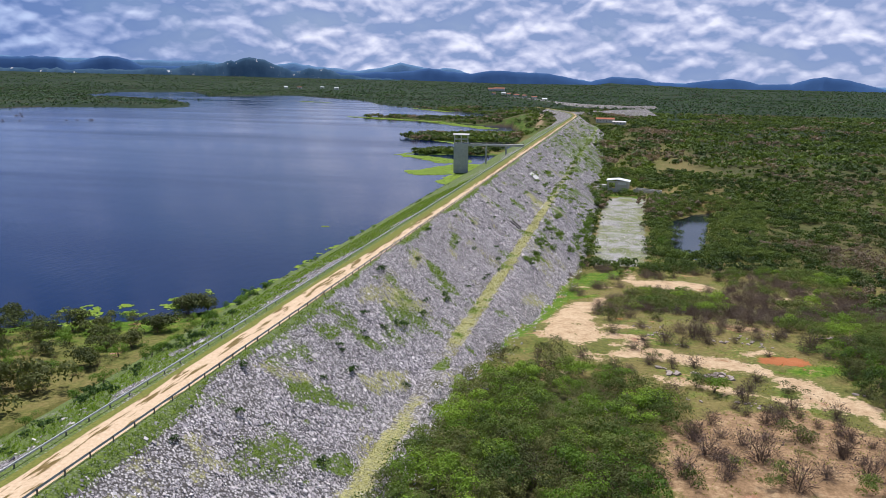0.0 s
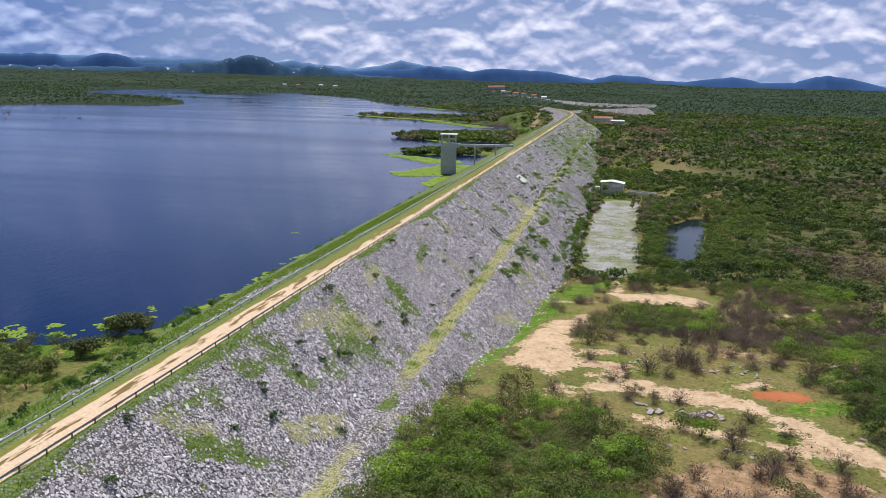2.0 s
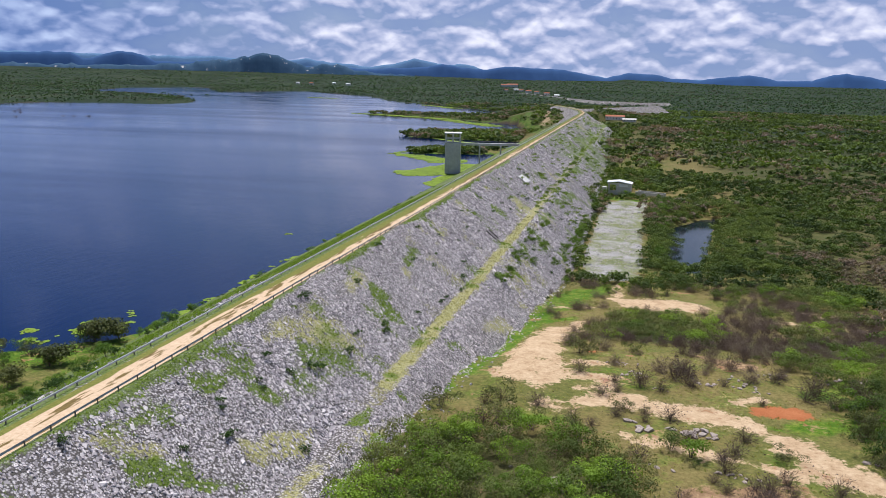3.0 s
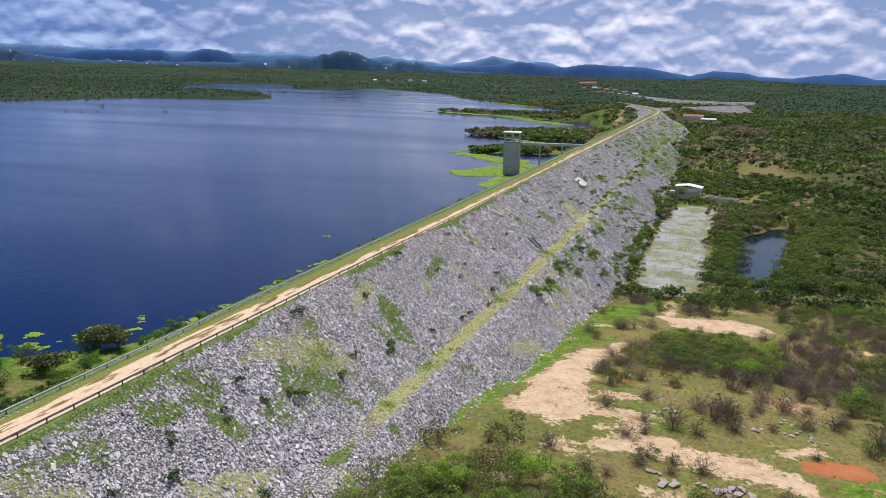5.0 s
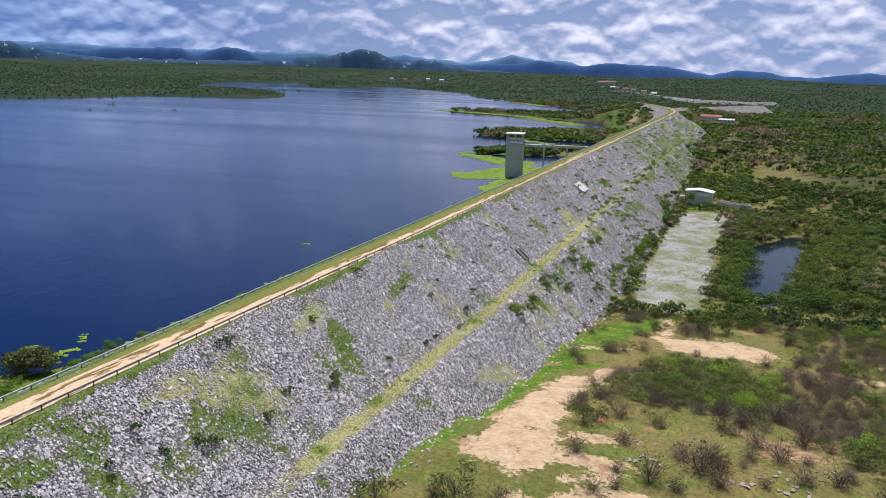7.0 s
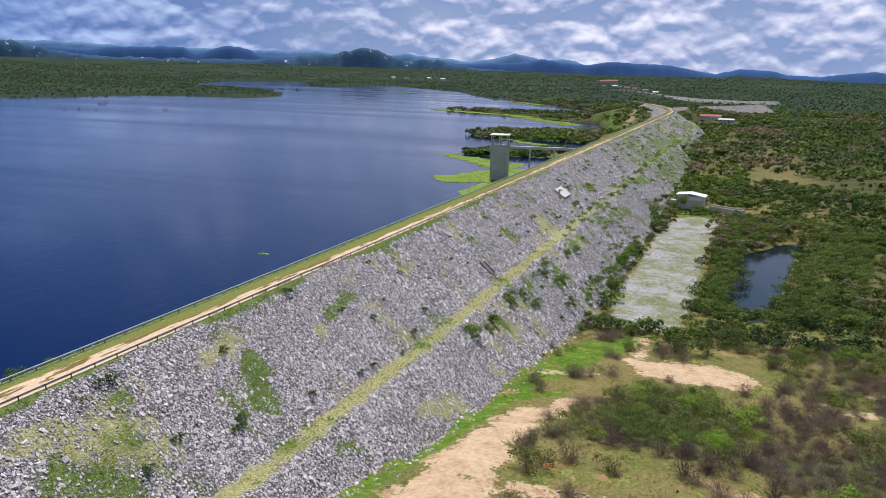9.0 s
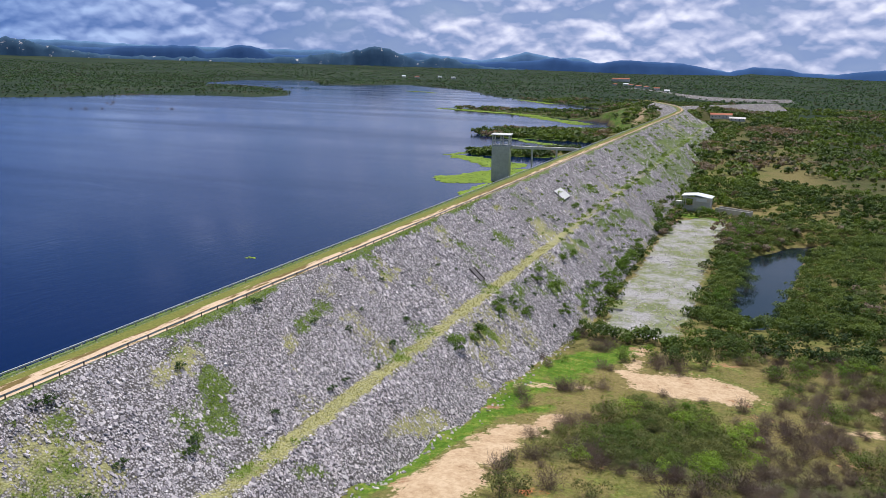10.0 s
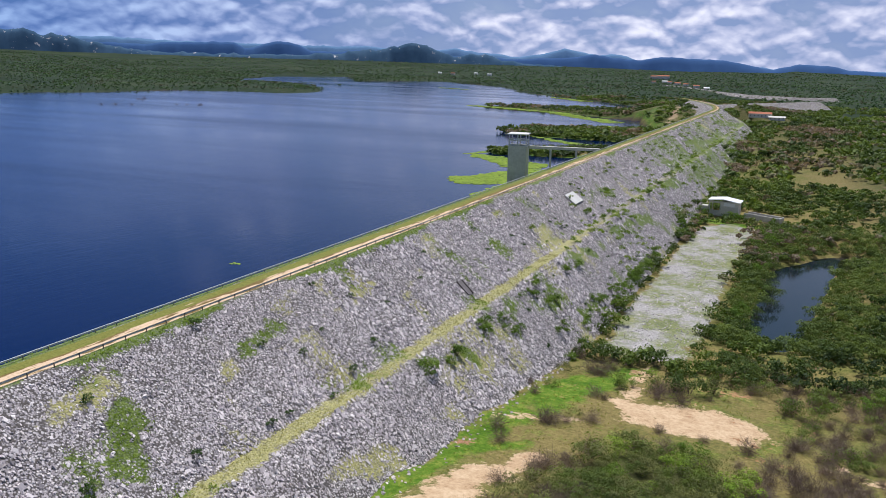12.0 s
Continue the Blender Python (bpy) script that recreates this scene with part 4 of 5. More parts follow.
# near scrub: the nearest stretch one by one, the rest joined
x, y = spaced(*scatter(26, 136, 78, 296, 7000, r, thicket), 3.0)
wet_side = polygon_distance(x, y, LEFT_THICKET)
inside = green_stand(x, y)
dryness = fractal(x, y, 34, 3, 71) + 0.2 * (x > 84) + 0.6 * (polygon_distance(x, y, OPEN_LAND) > 0) + 0.36 * (bare_stand(x, y) > 0) - 0.5 * (wet_side > 0) + (inside > 0) * np.clip((70 - x) * 0.03 - 0.5, -0.9, -0.1)
luck = r.uniform(0, 1, len(x))
fresh = np.where(wet_side > 0, 0.30, np.where(inside > 0, 0.10 + 0.30 * (x > 76), 0.12))
kinds = np.where(luck < fresh, "b", np.where(luck > np.where(wet_side > 0, 0.66, 0.56), "d", "g"))
kinds = np.where(dryness + r.normal(0, 0.25, len(x)) > 0.24, "t", kinds)
size = np.where(wet_side > 0, r.uniform(0.5, 1.5, len(x)), np.where(inside > 0, r.uniform(0.55, 1.15, len(x)), r.uniform(0.5, 1.25, len(x))))
z = land_height(x, y) - 0.15
alone = ((kinds == "t") & (y < 180)) | ((kinds != "t") & (((y < 106) & (y > 96) & (x > 44)) | ((y > 142) & (y < 182) & (x > 66))))
put_plants(kinds[alone], x[alone], y[alone], z[alone], size[alone])
rest_ = np.stack([x, y, z, size], 1)
for key, material, label, cloud in (("g", LEAF, "dense green thorn bushes on dry ground", lambda i: crown_cloud(np.random.default_rng(700 + i), 1050, 4.6, 3.3, 0.20, corners=3)),
                                    ("b", LEAF_BRIGHT, "fresh bright green leafy bushes", lambda i: crown_cloud(np.random.default_rng(720 + i), 1050, 4.4, 3.6, 0.20, corners=3)),
                                    ("d", LEAF_OLIVE, "olive brown half-dry thorn bushes", lambda i: crown_cloud(np.random.default_rng(780 + i), 950, 4.6, 3.2, 0.19, corners=3)),
                                    ("t", TWIG, "leafless grey brown thorn bushes", lambda i: twig_cloud(np.random.default_rng(740 + i), 540, 4.6, 3.0, 0.024))):
    pick_ = (kinds == key) & ~alone
    joined("thicket", label, rest_[pick_], [cloud(i) for i in range(5)], material)
# dead bushes and a few green ones that stand alone on the open ground
DEAD = ((79, 200, 1.3), (82.5, 204, 1.2), (77, 179, 1.9), (79.5, 181, 1.2), (88, 188, 1.4), (88, 212, 1.5), (70, 173, 1.5), (52, 158, 1.2), (102, 177, 1.7), (100, 174, 1.1), (74, 116, 1.6), (82, 116, 1.9), (80, 121, 1.2),
        (95, 122, 1.4), (66, 157, 0.9), (85, 148, 1.1), (87, 132, 1.2), (104, 126, 1.5), (72, 122, 1.2), (91, 113, 1.3), (62, 152, 0.8), (96, 183, 1.2), (92, 198, 1.4), (65, 174, 0.8), (77, 112, 1.5), (86, 108, 1.6), (97, 114, 1.5), (101, 119, 1.3), (108, 118, 1.6), (90, 126, 1.1), (70, 108, 1.5), (99, 106, 1.5), (110, 108, 1.6), (84, 124, 1.0), (98, 128, 1.1), (76, 129, 1.0))
x, y, size = (np.array(c, float) for c in zip(*DEAD))
put_plants(["t"] * len(x), x, y, land_height(x, y) - 0.1, size)
LONE = ((45, 158, 1.2, "d"), (35, 153, 1.2, "d"), (57, 189, 1.1, "d"), (58.5, 192, 0.9, "d"), (68, 196, 0.8, "d"), (54, 201, 0.7, "d"), (67, 160, 0.8, "d"), (78, 145, 1.2, "b"), (75, 147, 1.0, "g"), (108, 152, 1.3, "g"), (111, 157, 1.4, "b"),
        (112, 149, 1.2, "g"), (106, 160, 0.9, "d"), (104, 172, 1.0, "d"), (84, 208, 1.0, "d"), (60, 271, 0.6, "g"), (62, 274, 0.6, "b"), (92, 148, 0.8, "d"))
x, y, size = (np.array(c, float) for c in list(zip(*LONE))[:3])
put_plants([c[3] for c in LONE], x, y, land_height(x, y) - 0.1, size)
# the round bushes at the end of the gravel flat
x, y = np.array([70, 73.5, 66, 78, 63.5, 82, 85.5, 80]), np.array([275, 277, 274, 280, 287, 291, 297, 300])
put_plants(["g", "g", "g", "d", "b", "g", "d", "g"], x, y, land_height(x, y) - 0.1, [1.5, 1.4, 0.8, 1.2, 0.5, 1.6, 1.4, 1.4])
y = r.uniform(332, 470, 34)
x = np.interp(y, [330, 400, 470], [79, 80, 78]) + r.normal(0, 2.0, 34)
put_plants(list(np.where(r.uniform(0, 1, 34) < 0.5, "b", "g")), x, y, np.maximum(land_height(x, y), POND_Z) - 0.2, r.uniform(0.9, 1.7, 34))
put_plants(["b", "g", "b"], np.array([60.5, 57.5, 63]), np.array([494, 493, 496]), np.array([-29.2] * 3), [1.3, 1.1, 1.0])

# shrubs on the downstream face: scattered, and thicker below the berm
DARK_SHRUBS = ((9, 180), (16, 218), (14, 226), (24, 215), (22.3, 201), (19, 170), (20, 235), (20.5, 187), (17, 154), (5.5, 158), (12, 212), (11, 241), (14, 136), (15.2, 141), (13, 128), (12, 118), (22.5, 123), (5, 95.5),
               (22, 224), (6, 160), (6.5, 234), (10, 135), (15, 115), (22.5, 205), (11, 119), (13, 107), (30, 108), (30, 93), (20, 89), (7, 74), (9, 86), (15, 114), (16, 143), (5, 204), (12, 129), (30.5, 101), (28.5, 96), (16, 161), (18, 172))
u, y = (np.array(c, float) for c in zip(*DARK_SHRUBS))
put_plants(["s"] * len(u), u + centre(y), y, dam_z(u) - 0.1, r.uniform(0.55, 1.0, len(u)))
GREEN_SHRUBS = ((29.8, 267), (31, 274), (30.4, 295), (29.7, 302), (34.7, 303), (31.3, 324), (32.4, 333), (30.2, 239), (31.2, 249), (31.6, 245), (41.2, 328), (41.4, 344), (42.7, 367), (43.2, 399), (43.6, 384), (39.7, 297),
                (44, 296), (42.2, 307), (45, 286), (34.7, 274), (20.1, 384), (16.8, 425), (24.2, 401), (27.6, 458), (13.4, 511), (27, 518), (30.5, 572), (26.4, 490), (25.9, 431), (23.9, 614), (24.1, 551))
u, y = (np.array(c, float) for c in zip(*GREEN_SHRUBS))
for spread in (0.0, 1.3, 1.6):
    a, b = u + r.normal(0, spread * 0.5, len(u)), y + r.normal(0, spread * 2.2, len(u))
    put_plants(["y"] * len(u), a + centre(b), b, dam_z(a) - 0.1, r.uniform(0.6, 1.25, len(u)) * (1.35 - 0.35 * (spread > 0)))
u, y = 43.5 + r.normal(0, 0.9, 46), r.uniform(318, 402, 46)
put_plants(["y"] * 46, u + centre(y), y, dam_z(u) - 0.1, r.uniform(0.6, 1.2, 46))
x, y = np.concatenate([r.uniform(7, 23, 26), r.uniform(28, 42, 24)]), np.concatenate([r.uniform(240, 420, 26), r.uniform(255, 400, 24)])
put_plants(["s"] * len(x), x + centre(y), y, dam_z(x) - 0.1, r.uniform(0.35, 0.8, len(x)))
x, y = r.uniform(22, 43, 520), 330 + 520 * r.uniform(0, 1, 520) ** 1.1
ok = fractal(x, y, 26, 3, 81) + 0.5 * (np.abs(x - 27) < 3) > -0.02
x, y = x[ok], y[ok]
x, y = np.concatenate([x, r.uniform(6, 24, 140)]), np.concatenate([y, r.uniform(330, 900, 140)])
joined("scrub", "green saplings and shrubs on the far face of the dam", np.stack([x + centre(y), y, dam_z(x) - 0.1, r.uniform(0.4, 1.15, len(x))], 1),
       [crown_cloud(np.random.default_rng(810 + i), 200, 2.1, 2.0, 0.26, corners=3) for i in range(5)], LEAF_YOUNG)

# trees along the foot of the dam further on
y = 440 + 460 * r.uniform(0, 1, 110) ** 1.3
x = 46 + r.normal(0, 2.5, 110) - 8 * (y > 700) + centre(y)
put_plants(["y"] * 40, x[:40], y[:40], np.maximum(land_height(x[:40], y[:40]), dam_z(x[:40] - centre(y[:40]))) - 0.1, r.uniform(1.2, 2.2, 40))
joined("scrub", "green bushes along the foot of the dam", np.stack([x, y, np.maximum(land_height(x, y), dam_z(x - centre(y))) - 0.2, r.uniform(0.6, 1.2, 110)], 1)[40:],
       [crown_cloud(np.random.default_rng(760 + i), 150, 4.8, 3.4, 0.8, corners=3) for i in range(4)], FOREST)

# thicket round the pond
x, y = r.uniform(70, 150, 1500), r.uniform(318, 480, 1500)
ring = pond_distance(x, y)
ok = (ring < -0.8) & (ring > -26) & ~blocked(x, y) & (x > 74)
x, y = spaced(x[ok], y[ok], 3.6)
joined("thicket", "dense green bushes round the seepage pond", np.stack([x, y, land_height(x, y) - 0.2, r.uniform(0.6, 1.3, len(x))], 1),
       [crown_cloud(np.random.default_rng(790 + i), 600, 4.8, 3.6, 0.30, corners=3) for i in range(5)], LEAF)

# waterside: shrubs along the upstream foot, trees in the shallows
y = np.concatenate([r.uniform(60, 200, 60), r.uniform(200, 420, 40)])
x = -36.5 + r.normal(0, 1.6, len(y)) + 4 * (y < 170)
put_plants(list(np.where(r.uniform(0, 1, len(y)) < 0.5, "b", "s")), x, y, np.maximum(dam_z(x), WATER) - 0.1, np.where(y < 190, r.uniform(0.45, 0.95, len(y)), r.uniform(0.25, 0.5, len(y))))
x, y = r.uniform(-26, -12, 46), r.uniform(50, 135, 46)
put_plants(["s"] * 46, x, y, dam_z(x) - 0.1, r.uniform(0.5, 1.2, 46))
for i in range(2):
    add_kind("w", "dry_bush", "drowned leafless bush standing in the lake", "bush", "drowned bushes in the lake", 0, 8.0, 3.6, 0.2, TWIG, 130 + i, 260)
x, y = np.array([-690, -676, -704, -628, -612, -640, -765, -742, -780]), np.array([800, 812, 790, 855, 862, 850, 905, 890, 930])
put_plants(["w"] * 9, x, y, np.full(9, WATER - 0.4), r.uniform(0.6, 1.2, 9))
x, y = spaced(r.uniform(-112, -44, 520), r.uniform(60, 170, 520), 5.6)
ok = lake_distance(x, y) < 3
x, y = x[ok], y[ok]
put_plants(list(np.where(r.uniform(0, 1, len(x)) < 0.38, "o", np.where(r.uniform(0, 1, len(x)) < 0.5, "b", "d"))), x, y, np.maximum(land_height(x, y), WATER - 0.6) - 0.1, r.uniform(0.5, 1.05, len(x)))

# scrub further off, joined
fine_t = [crown_cloud(np.random.default_rng(360 + i), 190, 4.8, 3.3, 0.52, 7, corners=3) for i in range(6)]
near_t = [crown_cloud(np.random.default_rng(300 + i), 95, 4.8, 3.3, 0.80, 6, corners=3) for i in range(6)]
mid_t = [crown_cloud(np.random.default_rng(320 + i), 27, 5.4, 3.4, 1.9, 5, corners=3) for i in range(6)]
far_t = [crown_cloud(np.random.default_rng(340 + i), 7, 6.0, 2.6, 3.0, 4, corners=3) for i in range(6)]


def wood_spots(x0, x1, y0, y1, count, keep, lo, hi):
    x, y = scatter(x0, x1, y0, y1, count, r, keep)
    return np.stack([x, y, land_height(x, y) - 0.3, r.uniform(lo, hi, len(x))], 1)


def cover_near(x, y):
    return np.clip(1.0 + 1.4 * fractal(x, y, 75, 3, 91), 0.06, 1)


def cover_far(x, y):
    return np.clip(0.92 + 1.1 * fractal(x, y, 190, 3, 95), 0.1, 1)


joined("scrub", "green and brown thorn scrub on the plain below the dam", np.concatenate([
    wood_spots(24, 330, 430, 620, 3250, cover_near, 0.6, 1.35), wood_spots(220, 330, 290, 430, 850, cover_near, 0.6, 1.35)]), near_t, FOREST)
joined("scrub", "green and brown thorn scrub beside the pond", np.concatenate([
    wood_spots(24, 220, 290, 430, 1500, cover_near, 0.6, 1.35), wood_spots(130, 260, 100, 300, 1500, cover_near, 0.6, 1.3)]), fine_t, FOREST)
joined("scrub", "thorn scrub across the middle distance", np.concatenate([
    wood_spots(10, 620, 620, 1400, 8500, cover_near, 0.7, 1.5), wood_spots(-420, 20, 560, 1500, 5600, cover_near, 0.7, 1.5), wood_spots(-150, -20, 585, 840, 1500, lambda x, y: 0 * x + 1, 0.7, 1.3),
    wood_spots(330, 620, 250, 620, 1800, cover_near, 0.7, 1.4)]), mid_t, FOREST)
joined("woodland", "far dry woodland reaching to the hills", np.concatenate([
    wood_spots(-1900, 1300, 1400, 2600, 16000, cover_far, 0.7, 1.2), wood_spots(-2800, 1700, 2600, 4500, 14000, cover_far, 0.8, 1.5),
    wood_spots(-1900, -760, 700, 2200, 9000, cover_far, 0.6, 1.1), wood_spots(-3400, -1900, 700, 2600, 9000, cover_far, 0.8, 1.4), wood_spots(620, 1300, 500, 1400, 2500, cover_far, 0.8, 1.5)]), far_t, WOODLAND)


# ---------------------------------------------------------------- grass and floating plants
def tuft(seed, blades, width, tall):
    q = np.random.default_rng(seed)
    a = q.uniform(0, 6.283, blades)
    foot = np.stack([np.cos(a), np.sin(a), 0 * a], 1) * (q.uniform(0, 0.5, blades) * width)[:, None]
    tip = foot * 1.7 + np.stack([0 * a, 0 * a, q.uniform(0.5, 1.0, blades) * tall], 1)
    side = np.stack([-np.sin(a), np.cos(a), 0 * a], 1) * 0.075 * width
    return np.stack([foot - side, foot + side, tip], 1).reshape(-1, 3), np.arange(blades * 3).reshape(-1, 3)


tufts = [tuft(400 + i, 9, 0.55, 0.26) for i in range(5)]
u, y = r.uniform(3.4, 45, 66000), r.uniform(50, 330, 66000)
g, d = grass_on_dam(u, y), dry_on_dam(u, y)
ok = (g + 0.5 * fractal(u, y, 2.5, 2, 88) > 0.5)
joined("grass", "green grass on crest verge and dam face", np.stack([u + centre(y), y, dam_z(u) + 0.05, r.uniform(0.5, 1.3, len(u))], 1)[ok][:17000], tufts, GRASS)
ok = (d + 0.5 * fractal(u, y, 2.5, 2, 89) > np.where(np.abs(u - 25.4) < 3, 0.55, 0.85)) & ~ok
joined("dry_grass", "yellow dry grass on the berm of the dam", np.stack([u + centre(y), y, dam_z(u) + 0.02, r.uniform(0.4, 0.9, len(u))], 1)[ok][:6000], tufts, STRAW)
u, y = r.uniform(-30, -5, 9000), r.uniform(50, 330, 9000)
joined("grass", "green grass on the water side of the dam", np.stack([u + centre(y), y, dam_z(u) + 0.05, r.uniform(0.7, 1.8, len(u))], 1)[grass_on_dam(u, y) > 0.45], tufts, GRASS)
x, y = r.uniform(30, 125, 30000), r.uniform(84, 300, 30000)
ok = ~blocked(x, y) & (lush_layer(x, y) + 0.5 * fractal(x, y, 8, 3, 90) > 0.3)
joined("grass", "green grass on the open ground below the dam", np.stack([x, y, land_height(x, y), r.uniform(0.5, 1.2, len(x))], 1)[ok][:4500], tufts, MEADOW)


def pad(seed):
    q = np.random.default_rng(seed)
    a = np.linspace(0, 6.283, 7)[:6]
    rim = np.stack([np.cos(a), np.sin(a), 0 * a], 1) * q.uniform(0.55, 1.0, 6)[:, None]
    rim[:, 2] = q.uniform(0.0, 0.10, 6)
    V = np.concatenate([[[0, 0, 0.06]], rim])
    return V, np.array([[0, i + 1, (i + 1) % 6 + 1] for i in range(6)])


def lily_density(x, y):
    d = np.maximum(capsule(x, y, -43, 178, 3, -41.5, 215, 1.0), capsule(x, y, -41.5, 215, 1.0, -41.5, 275, 0.3))
    for c in ((-62, 170, 3.5, -50, 176, 3.5), (-56, 176, 2.5, -45, 184, 4), (-80, 160, 4, -62, 163, 3), (-92, 148, 5, -66, 152, 4), (-72, 166, 1.5, -50, 188, 1.5), (-64, 286.8, 0.8, -62, 287.2, 0.8),
              (-66, 484, 17, -42, 520, 22), (-40, 440, 12, -34, 480, 14), (-106, 580, 8, -66, 552, 14), (-118, 590, 3, -100, 640, 4), (-128, 735, 5, -70, 690, 5), (-160, 800, 5, -100, 880, 6),
              (-200, 1040, 10, -110, 940, 14), (-360, 1120, 4, -200, 1050, 9), (-470, 1640, 12, -260, 1390, 22), (-700, 1730, 8, -470, 1640, 14)):
        d = np.maximum(d, capsule(x, y, *c))
    return d


pads = [pad(500 + i) for i in range(5)]
spots = []
for x0, x1, y0, y1, n, s in ((-96, -40, 140, 290, 30000, 0.55), (-125, -28, 425, 660, 24000, 1.3), (-210, -50, 660, 1060, 16000, 2.2), (-720, -180, 1030, 1750, 24000, 6.0)):
    x, y = r.uniform(x0, x1, n), r.uniform(y0, y1, n)
    soft = lily_density(x, y) + (5.0 + 4.0 * (y < 300)) * fractal(x, y, np.where(y < 300, 4.5, 8 * s ** 0.5), 4, 96)
    ok = (soft > 0.6 + 2.2 * (y < 300) * (x < -44)) & (x < centre(y) - 40.0 + 4 * (y > 300))
    x, y = x[ok][:5200], y[ok][:5200]
    spots.append(np.stack([x, y, np.full(len(x), WATER + 0.02), r.uniform(0.6, 1.4, len(x)) * s], 1))
joined("floating_plants", "bright yellow-green floating water plants along the shore", np.concatenate(spots), pads, LILY)


# ---------------------------------------------------------------- hills
def mountain_range(name, label, skyline, distance, material, seed, rugged):
    """One range of hills along a skyline of (bearing, height angle), seen from over the dam."""
    lo, hi = skyline[0][0], skyline[-1][0]
    A, D, Q = sheet(np.linspace(lo, hi, int((hi - lo) * 12)), np.linspace(-1, 1, 16))
    el_ = np.interp(A, [p[0] for p in skyline], [p[1] for p in skyline])
    el_ = el_ + 0.22 * rugged * fractal(A * 60, 0 * A, 30, 5, seed)
    fall = np.exp(-(D / 0.55) ** 2 * (0.8 + 0.5 * np.abs(fractal(A * 40, D * 40, 60, 2, seed))))
    el_ = el_ + rugged * fractal(A * 60, D * 90, 40, 5, seed + 3) * np.clip(el_ + 0.2, 0.05, 1) * np.abs(D) ** 0.5
    span = distance + D * 130
    a = np.radians(A)
    z = -40 + (81 + distance * np.tan(np.radians(el_))) * fall
    ob = new(name, mesh_np(name, np.stack([76 + span * np.sin(a), 57 + span * np.cos(a), z], 1), Q, material, None, True))
    return tagged(ob, label, "mountains", kind="structure")


# the ranges' blue is haze held in their materials
mountain_range("backdrop", "pale haze-blue mountain range on the horizon", (
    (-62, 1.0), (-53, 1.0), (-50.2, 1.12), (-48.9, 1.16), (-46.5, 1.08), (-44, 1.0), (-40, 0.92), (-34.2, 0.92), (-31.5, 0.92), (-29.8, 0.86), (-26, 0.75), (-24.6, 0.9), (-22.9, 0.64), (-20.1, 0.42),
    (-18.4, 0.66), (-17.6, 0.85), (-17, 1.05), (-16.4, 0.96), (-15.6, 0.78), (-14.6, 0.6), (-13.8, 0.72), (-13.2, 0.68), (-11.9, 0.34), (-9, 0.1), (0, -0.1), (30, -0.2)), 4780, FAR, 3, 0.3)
mountain_range("backdrop", "deep haze-blue hills in front of the far range", (
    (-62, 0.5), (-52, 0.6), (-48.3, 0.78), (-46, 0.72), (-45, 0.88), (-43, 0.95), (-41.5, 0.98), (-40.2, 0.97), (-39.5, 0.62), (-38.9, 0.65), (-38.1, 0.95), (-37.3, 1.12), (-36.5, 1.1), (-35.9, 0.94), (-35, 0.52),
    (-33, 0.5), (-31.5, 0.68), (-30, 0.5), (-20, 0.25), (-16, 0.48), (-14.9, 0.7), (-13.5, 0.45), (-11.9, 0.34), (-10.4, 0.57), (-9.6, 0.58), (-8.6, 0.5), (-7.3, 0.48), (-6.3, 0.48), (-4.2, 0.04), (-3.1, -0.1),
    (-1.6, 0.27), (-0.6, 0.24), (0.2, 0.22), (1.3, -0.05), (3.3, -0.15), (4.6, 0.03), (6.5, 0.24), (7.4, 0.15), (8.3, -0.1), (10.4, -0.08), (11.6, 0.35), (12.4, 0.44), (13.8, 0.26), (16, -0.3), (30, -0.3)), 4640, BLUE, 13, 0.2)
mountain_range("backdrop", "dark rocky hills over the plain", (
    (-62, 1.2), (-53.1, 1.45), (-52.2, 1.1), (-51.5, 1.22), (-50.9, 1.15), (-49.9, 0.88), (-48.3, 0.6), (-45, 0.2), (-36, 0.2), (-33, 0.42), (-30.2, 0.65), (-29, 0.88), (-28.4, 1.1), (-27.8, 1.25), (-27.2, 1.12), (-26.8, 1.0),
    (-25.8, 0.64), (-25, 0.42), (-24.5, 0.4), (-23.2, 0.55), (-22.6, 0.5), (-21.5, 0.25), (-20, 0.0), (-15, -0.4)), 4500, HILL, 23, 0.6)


# ---------------------------------------------------------------- far buildings
def house(x, y, z, length, depth, wall_h, turn, roof=None, label="small pale house with a red tiled roof"):
    h = empty("house", pose(x, y, z, 0, 0, turn), label=label, category="house", group="houses beyond the dam")
    boxed("wall", (-length / 2, length / 2, -depth / 2, depth / 2, -1.0, wall_h), PLASTER, h)
    bm = bmesh.new()
    e, t = 0.6, wall_h + depth * 0.22
    v = [bm.verts.new(p) for p in ((-length / 2 - e, -depth / 2 - e, wall_h), (length / 2 + e, -depth / 2 - e, wall_h), (length / 2 + e, depth / 2 + e, wall_h), (-length / 2 - e, depth / 2 + e, wall_h),
                                   (-length / 2 - e, 0, t), (length / 2 + e, 0, t))]
    for f in ((0, 1, 5, 4), (2, 3, 4, 5), (1, 2, 5), (3, 0, 4), (3, 2, 1, 0)):
        bm.faces.new([v[i] for i in f])
    part("roof", bm, roof or TILE, h)
    n = max(2, int(length / 4))
    for i in range(n):
        cx = -length / 2 + (i + 0.5) * length / n
        boxed("window" if i != n // 2 else "door", (cx - 0.5, cx + 0.5, -depth / 2 - 0.03, -depth / 2 + 0.02, 1.0 if i != n // 2 else 0, 2.2), DARK, h)
    return h


def at_ground(x, y):
    return float(land_height(np.array([x]), np.array([y]))[0])


